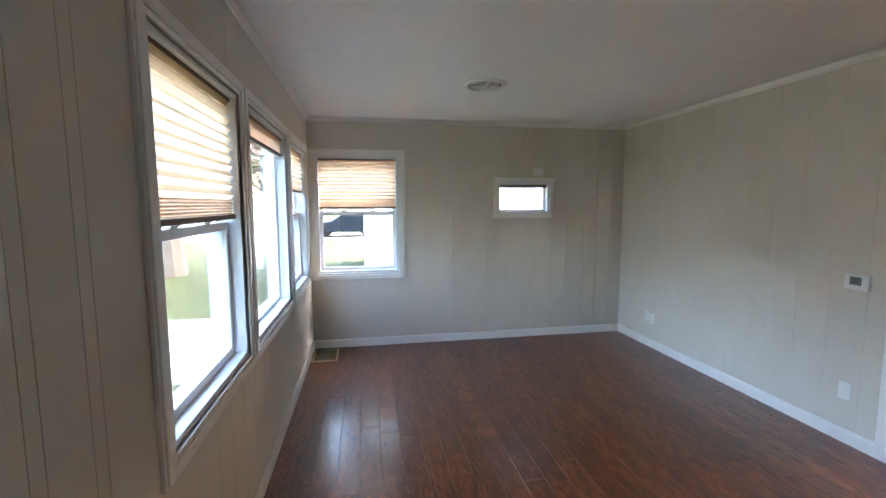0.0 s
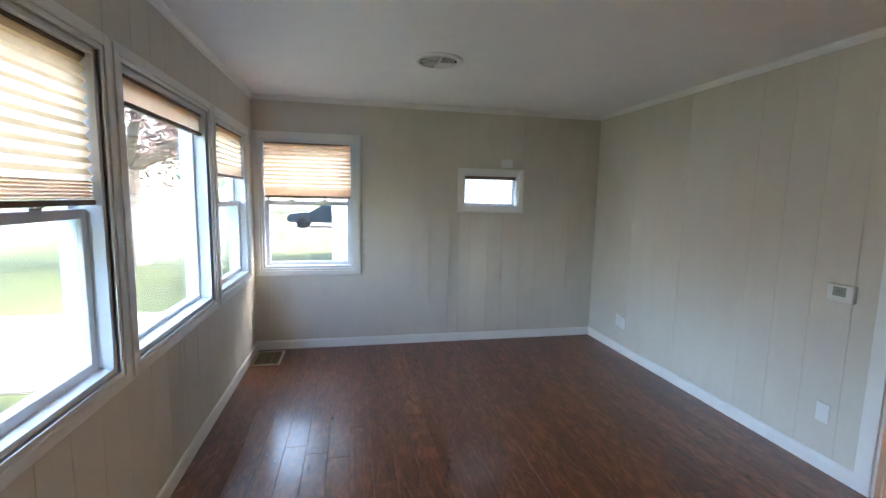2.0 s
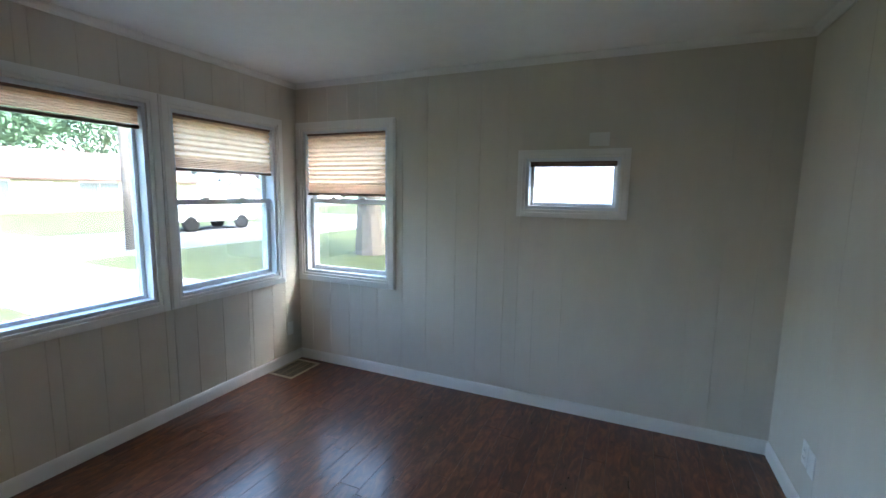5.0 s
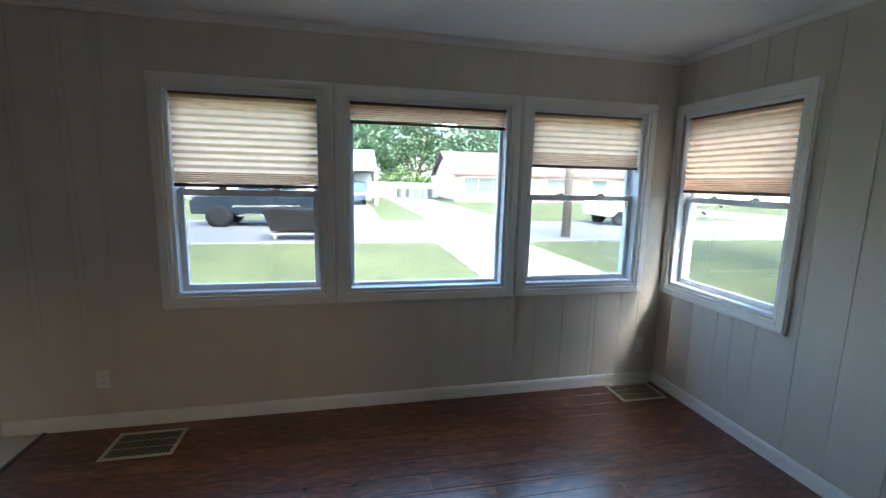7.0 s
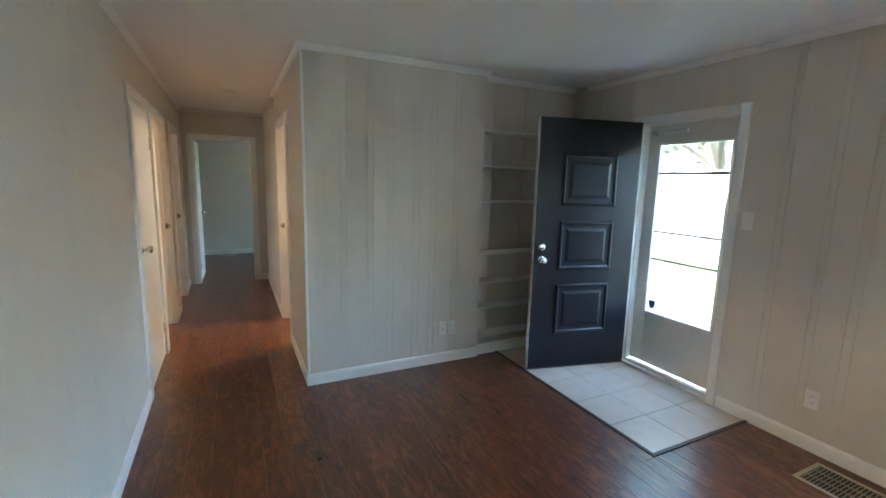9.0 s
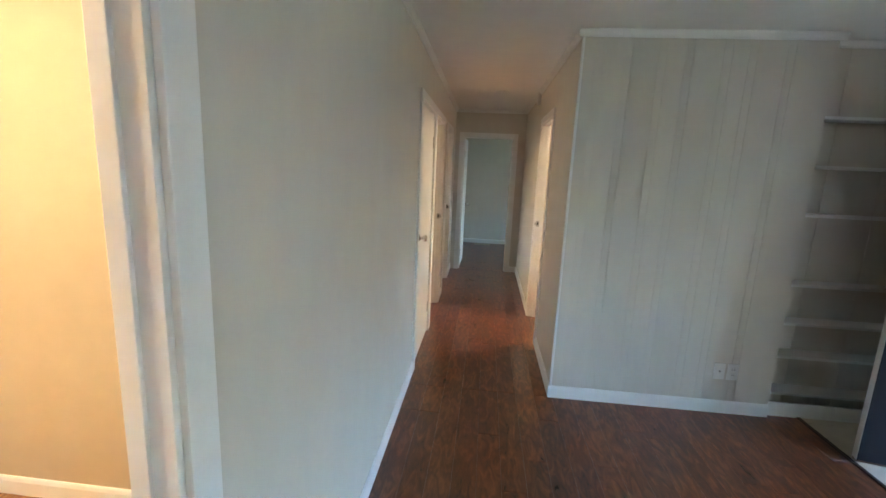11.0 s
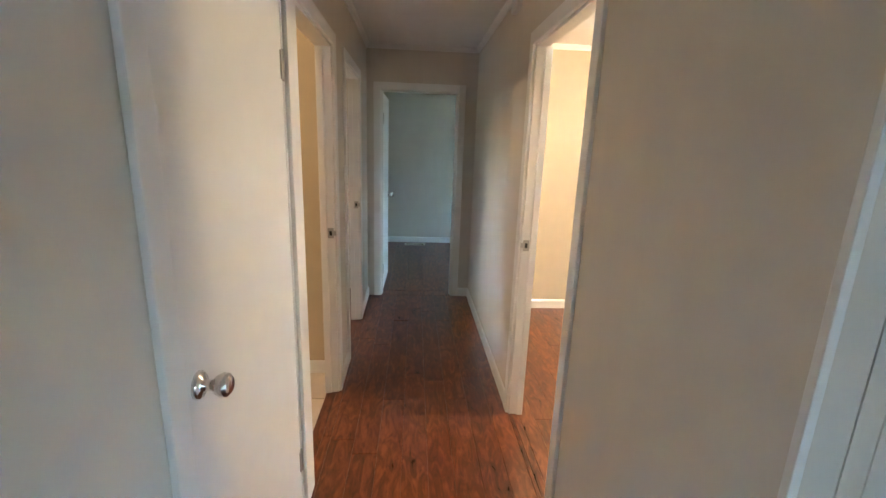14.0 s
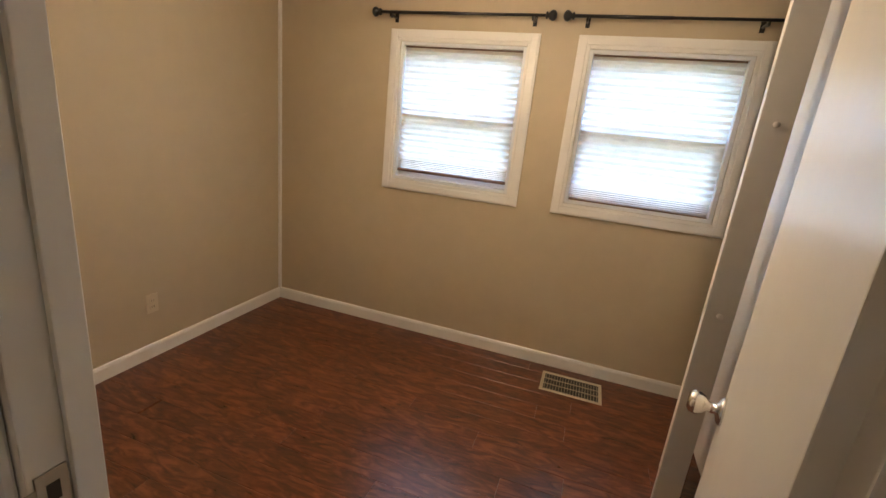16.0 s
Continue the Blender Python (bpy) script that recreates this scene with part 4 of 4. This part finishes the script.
house(-38.0, 13.2, 33.0, 9.5, 2.75, 4.9, SIDING_YELLOW, ROOF_RED, "long cream house with a red-brown shingle roof", SIDING,
      [(-9.0, -4.6, 1.0, 2.35, 3), (-0.3, 2.6, 1.45, 2.35, 2), (4.6, 6.4, 1.45, 2.35, 1)], [(-3.2, -2.0)])
house(-36.0, 36.5, 54.0, 9, 2.8, 4.8, SIDING, ROOF_GREY, "white house with a grey roof", None, [(-7, -5, 1.2, 2.3, 1), (-3.5, -2, 1.2, 2.3, 1), (0, 3, 1.2, 2.3, 2)], [(4, 5)])
gar = house(-36.5, -10.0, 5.2, 8.5, 2.75, 4.6, SIDING_GREY, ROOF_GREY, "grey house with a carport and pale roof", None, [(-6, -3, 1.2, 2.3, 2)], [])
boxes("carport_roof", [(0, 2.6, 2.62, 4.6, 8.1, 2.86)], ROOF_GREY, gar, 0.02)
for y in (7.7, 2.8):
    boxes("carport_post", [(4.3, y, 0, 4.5, y + 0.2, 2.62)], TRIM, gar, 0.01)
house(-40.0, -46.0, -22.0, 9, 2.8, 4.9, SIDING, ROOF_GREY, "white house behind trees", None, [(-8, -5, 1.2, 2.3, 2), (3, 6, 1.2, 2.3, 2)], [(0, 1)])
# neighbour to the north: white siding garage wall facing south
nb = empty("neighbour_house", pose(0.55, 9.6, G), "white sided neighbouring house", "house")
boxes("wall", [(0, 0, 0, 13, 7, 4.3)], SIDING, nb)
lap_wall(nb, 0, 13, 0.2, 4.3, pose(0, -0.002, 0), SIDING, 0.115)
lap_wall(nb, -7, 0, 0.2, 4.3, pose(-0.002, 0, 0, 0, 0, -90), SIDING, 0.115)
prism("roof", [(-0.6, 4.2), (13.6, 4.2), (6.5, 6.2)], 8.0, ROOF_GREY, nb, pose(0, -0.6, 0))
fence = empty("fence", pose(-46, -20, G), "pale board fence far behind", "fence")
boxes("board", [(0, k * 0.5, 0, 0.04, k * 0.5 + 0.46, 1.7) for k in range(70)], SIDING_GREY, fence)


# ---- vehicles ----
def wheel(parent, x, y, r=0.38, w=0.24, out=1):
    m = pose(x, y, r, -90 * out)
    turned("tyre", [(r * 0.6, -w / 2), (r * 0.93, -w / 2), (r, -w / 3), (r, w / 3), (r * 0.93, w / 2), (r * 0.6, w / 2)], TYRE, parent, m, 28)
    turned("rim", [(r * 0.62, w * 0.3), (r * 0.60, w * 0.48), (r * 0.50, w * 0.36), (r * 0.16, w * 0.34), (r * 0.12, w * 0.40), (0.01, w * 0.40)], DUCT, parent, m, 20)
    bm = bmesh.new()
    for k in range(6):
        add_box(bm, (-0.03, 0.05, w * 0.36, 0.03, r * 0.56, w * 0.46), 0.006, m @ Matrix.Rotation(radians(60 * k), 4, "Z"))
    finish(bm, "spoke", CHROME, parent)


def vehicle(m, label, body, glass, wheels, width, paint, r=0.38, name="car"):
    """Side outlines in local x (ahead) and z; width along y."""
    root = empty(name, m, label, "car", "parked vehicles")
    for outline in body:
        prism("body", outline, width, paint, root, pose(0, -width / 2, 0), 0.05)
    for outline in glass:
        prism("window", outline, width + 0.03 - 0.12, FAR_GLASS, root, pose(0, -width / 2 + 0.045, 0), 0.01)
    for x in wheels:
        for s in (-1, 1):
            turned("wheel_arch", [(r * 1.2, -0.02), (r * 1.2, 0.0)], TYRE, root, pose(x, s * (width / 2 - 0.012 if s > 0 else width / 2 - 0.012), r * 1.02, -90 * s), 24)
            wheel(root, x, s * (width / 2 - 0.09), r, out=s)
    return root


truck = vehicle(pose(-16.4, 0.2, G + 0.012, 0, 0, -90), "dark blue crew-cab pickup truck parked at the kerb",
                [[(-2.9, 0.55), (2.85, 0.5), (2.9, 0.95), (2.75, 1.18), (1.5, 1.25), (0.9, 1.28), (-0.95, 1.28), (-1.0, 1.30), (-2.9, 1.30)], [(1.45, 1.2), (0.75, 1.86), (-0.75, 1.88), (-0.98, 1.2)]],
                [[(1.22, 1.28), (0.68, 1.78), (-0.68, 1.80), (-0.86, 1.28)]], (1.85, -1.85), 1.95, CAR_BLUE, 0.42, "pickup_truck")
RED = material("red_lamp_plastic", (0.4, 0.02, 0.02), 0.3, grain=0.05)
for s in (-1, 1):
    boxes("side_trim", [(-1.2, s * 0.98 - 0.01, 0.78, 1.35, s * 0.98 + 0.01, 0.86)], CHROME, truck, 0.005)
    boxes("running_board", [(-1.1, s * 0.95 - 0.1, 0.42, 1.2, s * 0.95 + 0.1, 0.48)], CHROME, truck, 0.01)
    boxes("tail_light", [(-2.93, s * 0.88 - 0.08, 0.95, -2.86, s * 0.88 + 0.08, 1.25)], RED, truck, 0.01)
SUV = [[(-2.3, 0.45), (2.3, 0.42), (2.35, 0.8), (2.2, 1.0), (1.2, 1.1), (-2.3, 1.12), (-2.38, 0.8)], [(1.15, 1.05), (0.45, 1.68), (-1.9, 1.70), (-2.25, 1.05)]]
SUVG = [[(0.95, 1.12), (0.38, 1.60), (-1.80, 1.62), (-2.02, 1.12)]]
vehicle(pose(-16.9, 17.6, G + 0.012, 0, 0, 90), "white sport utility vehicle parked across the street", SUV, SUVG, (1.45, -1.4), 1.88, CAR_WHITE, 0.36)
vehicle(pose(-32.5, 3.6, G + 0.02, 0, 0, 0), "dark blue off-road vehicle under the carport", SUV, SUVG, (1.45, -1.4), 1.85, CAR_NAVY, 0.40)
CARB = [[(-2.2, 0.32), (2.2, 0.30), (2.3, 0.6), (2.1, 0.82), (1.0, 0.95), (-1.6, 1.0), (-2.25, 0.9)], [(1.0, 0.9), (0.2, 1.40), (-1.0, 1.42), (-1.75, 0.92)]]
CARG = [[(0.78, 0.95), (0.15, 1.34), (-0.95, 1.36), (-1.45, 0.96)]]
vehicle(pose(-0.6, 29.0, G + 0.02, 0, 0, 180), "dark blue car parked on a far drive", CARB, CARG, (1.35, -1.3), 1.8, CAR_BLUE, 0.33)
slab_row("driveway", "pale concrete side street", -60, 40, 26.5, 33.0, 12, 1)

cart = empty("covered_trailer", pose(-11.9, 1.75, G + 0.03), "low trailer under a charcoal tarp", "trailer")
prism("tarp", [(-0.85, 0.28), (0.85, 0.28), (1.12, 0.92), (0.9, 1.0), (0.1, 0.93), (-0.7, 1.02), (-1.12, 0.95)], 1.1, TARP, cart, pose(0.5, 0, 0, 0, 0, 90), 0.04)
boxes("frame", [(-0.5, -0.9, 0.16, 0.4, 0.9, 0.21), (-0.45, -0.8, 0.0, -0.38, -0.7, 0.16), (0.3, -0.8, 0.0, 0.37, -0.7, 0.16), (-0.45, 0.7, 0.0, -0.38, 0.8, 0.16), (0.3, 0.7, 0.0, 0.37, 0.8, 0.16), (-0.05, -0.6, 0.21, 0.02, 0.6, 0.29)], STEEL, cart, 0.008)


def wheelie_bin(y, x, mat):
    root = empty("rubbish_bin", pose(x, y, G), "wheeled plastic rubbish bin", "bin", "bins by the drive")
    turned("body", [(0.26, 0.0), (0.36, 1.0), (0.38, 1.02)], mat, root, pose(0, 0, 0, 0, 0, 45), 4, False)
    boxes("lid", [(-0.29, -0.29, 1.02, 0.29, 0.29, 1.09)], mat, root, 0.02)


for k, (y, mt) in enumerate(((8.6, BIN_DARK), (9.5, BIN_DARK), (10.4, BIN_BLUE), (11.2, BIN_BLUE), (12.0, BIN_DARK))):
    wheelie_bin(y, -44.5, mt)
pole = empty("utility_pole", pose(-12.1, 11.3, G), "grey weathered wooden utility pole", "pole")
turned("shaft", [(0.17, 0.0), (0.15, 3.0), (0.11, 9.0)], BARK, pole)
boxes("cross_arm", [(-0.06, -1.1, 8.2, 0.06, 1.1, 8.32)], BARK, pole, 0.01)


# ---- trees ----
def tree(name, place, height, crown, leaf_mat, n_leaves, leaf, trunk_r, label, seed, low=0.35, group=""):
    rnd = random.Random(seed)
    root = empty(name, pose(*place), label, "tree", group)
    bm = bmesh.new()

    def limb(p, q, r0, r1):
        d = q - p
        t = d.to_track_quat("Z", "Y").to_matrix().to_4x4()
        bmesh.ops.create_cone(bm, cap_ends=True, segments=9, radius1=r0, radius2=r1, depth=d.length, matrix=Matrix.Translation((p + q) / 2) @ t)

    fork = Vector((0, 0, height * low))
    mid = Vector((rnd.uniform(-0.1, 0.1), rnd.uniform(-0.1, 0.1), height * low * 0.5))
    limb(Vector((0, 0, -0.05)), mid, trunk_r * 1.2, trunk_r * 0.95)
    limb(mid, fork, trunk_r * 0.95, trunk_r * 0.8)
    tips = []
    for k in range(9):
        a = 2 * math.pi * k / 9 + rnd.uniform(-0.3, 0.3)
        q = fork + Vector((math.cos(a) * crown * rnd.uniform(0.3, 0.7), math.sin(a) * crown * rnd.uniform(0.3, 0.7), height * rnd.uniform(0.12, 0.5)))
        limb(fork, q, trunk_r * 0.45, trunk_r * 0.15)
        for _ in range(4):
            e = q + Vector((rnd.uniform(-1, 1) * crown * 0.45, rnd.uniform(-1, 1) * crown * 0.45, rnd.uniform(-0.22, 0.25) * height * 0.6))
            limb(q, e, trunk_r * 0.15, trunk_r * 0.04)
            tips.append(e)
    tips.append(fork + Vector((0, 0, height * 0.5)))
    finish(bm, "trunk", BARK, root)
    verts, faces = [], []
    for k in range(n_leaves):
        c = rnd.choice(tips) + Vector((rnd.gauss(0, 1), rnd.gauss(0, 1), rnd.gauss(0, 0.75))) * crown * 0.17
        ax = Vector((rnd.gauss(0, 1), rnd.gauss(0, 1), rnd.gauss(0, 0.6))).normalized() * leaf * rnd.uniform(0.6, 1.3)
        bx = ax.orthogonal().normalized() * leaf * rnd.uniform(0.3, 0.5)
        i = len(verts)
        verts += [c - ax, c + bx, c + ax, c - bx]
        faces.append((i, i + 1, i + 2, i + 3))
    data = bpy.data.meshes.new("leaves")
    data.from_pydata([tuple(v) for v in verts], [], faces)
    data.materials.append(leaf_mat)
    ob = new("leaves", data)
    ob.parent = root
    tagged(ob, kind="stuff")
    return root


tree("purple_tree", (-5.0, 14.4, G), 8.5, 4.2, LEAF_PURPLE, 9000, 0.13, 0.42, "purple-leaved shade tree with a thick trunk", 3, 0.30)
tree("shade_tree", (-8.1, -3.9, G), 7.5, 4.4, LEAF, 9000, 0.13, 0.22, "green shade tree on the lawn", 5, 0.33)
for k, (x, y, h, c) in enumerate(((-58, -6, 15, 7), (-64, 6, 17, 8), (-56, 22, 15, 7), (-62, 36, 17, 8), (-55, 52, 15, 7), (-60, -24, 16, 8), (-50, -42, 14, 7), (-66, 14, 12, 7), (-50, 4.0, 11, 5), (-34, 64, 14, 7), (-26, -36, 11, 6), (-10, 52, 13, 7), (6, 56, 14, 7))):
    tree("background_tree", (x, y, G), h, c, LEAF_FAR_HAZE, 4200, 0.42, 0.4, "leafy green tree beyond the houses", 20 + k, 0.25, "trees beyond the houses")
rnd = random.Random(8)
hv, hf = [], []
for k in range(5000):
    c = Vector((-49 + rnd.gauss(0, 1.2), rnd.uniform(3, 13.0), G + abs(rnd.gauss(0, 1.2))))
    a = Vector((rnd.gauss(0, 1), rnd.gauss(0, 1), rnd.gauss(0, 1))).normalized() * 0.28
    b = a.orthogonal().normalized() * 0.12
    i = len(hv)
    hv += [tuple(c - a), tuple(c + b), tuple(c + a), tuple(c - b)]
    hf.append((i, i + 1, i + 2, i + 3))
hd = bpy.data.meshes.new("hedge")
hd.from_pydata(hv, [], hf)
hd.materials.append(LEAF)
tagged(new("hedge", hd), "overgrown green hedge at the drive's end", "hedge", kind="stuff")

# ---- entry tiles ----
ys = [-0.29, -0.095, 0.225, 0.545, 0.865, 1.185, 1.505]
xs = [0.0, 0.245, 0.57, 0.895]
for x0, x1 in zip(xs, xs[1:]):
    for y0, y1 in zip(ys, ys[1:]):
        boxes("tile", [(x0 + 0.003, y0 + 0.003, -0.006, x1 - 0.003, y1 - 0.003, 0.001)], TILE, tile_bed, 0.0015)
for i in range(6):
    for j in range(4):
        boxes("tile", [(EAST_X + 0.06 + i * 0.32, -2.35 + j * 0.32 + 0.003, -0.011, EAST_X + 0.06 + i * 0.32 + 0.314, -2.35 + j * 0.32 + 0.317, -0.001)], TILE, floor, 0.0015)

# ---- floor planks ----
PLANKS = {}


def plank(w, l, mat):
    """Top at z = 0, a fine bevel on the long edges; along y."""
    key = (round(w, 3), round(l, 2), mat.name)
    if key not in PLANKS:
        e, t = 0.0016, 0.0014
        v = [(0, 0, -0.011), (w, 0, -0.011), (w, l, -0.011), (0, l, -0.011), (0, 0, -t), (w, 0, -t), (w, l, -t), (0, l, -t), (e, e, 0), (w - e, e, 0), (w - e, l - e, 0), (e, l - e, 0)]
        f = [(0, 1, 5, 4), (1, 2, 6, 5), (2, 3, 7, 6), (3, 0, 4, 7), (4, 5, 9, 8), (5, 6, 10, 9), (6, 7, 11, 10), (7, 4, 8, 11), (8, 9, 10, 11)]
        d = bpy.data.meshes.new("plank")
        d.from_pydata(v, [], f)
        d.materials.append(mat)
        PLANKS[key] = d
    return PLANKS[key]


def plank_floor(x0, x1, y0, y1, mat=FLOOR_WOOD, w=0.128, l=1.24, seed=1):
    rnd = random.Random(seed)
    c = math.floor(x0 / w + 1e-6)
    while c * w < x1 - 0.004:
        a, b = max(x0, c * w), min(x1, (c + 1) * w)
        y = y0
        first = rnd.uniform(0.25, 1.0) * l
        while y < y1 - 0.004:
            e = min(y + first, y1)
            if y1 - e < 0.12:
                e = y1
            if b - a > 0.004:
                ob = new("plank", plank(b - a - 0.0006, e - y - 0.0006, mat))
                ob.location = (a, y, 0)
                ob.parent = floor
            y, first = e, l
        c += 1


plank_floor(0.922, EAST_X, SOUTH_Y, NORTH_Y)
plank_floor(0.0, 0.922, 1.532, NORTH_Y, seed=2)
plank_floor(0.9, 1.127, -0.29, SOUTH_Y, seed=3)
plank_floor(HALL_X, EAST_X, -3.935, SOUTH_Y, seed=4)
plank_floor(0.0, 2.52, -3.61, BED_N, seed=5)
plank_floor(2.52, HALL_X, RD[0], RD[1], seed=6)
plank_floor(END_O[0], END_O[1], -4.08, -3.935, seed=7)
plank_floor(0.6, 4.4, -6.51, -4.08, seed=8, w=0.19, l=2.3)
plank_floor(EAST_X, EAST_X + 0.06, -LD[1], -LD[0], seed=12)
plank_floor(EAST_X, 6.6, -4.1, -2.40, seed=10, w=0.19, l=2.3)
plank_floor(EAST_X, 6.6, 1.2, 5.2, OAK, w=0.256, l=2.5, seed=11)
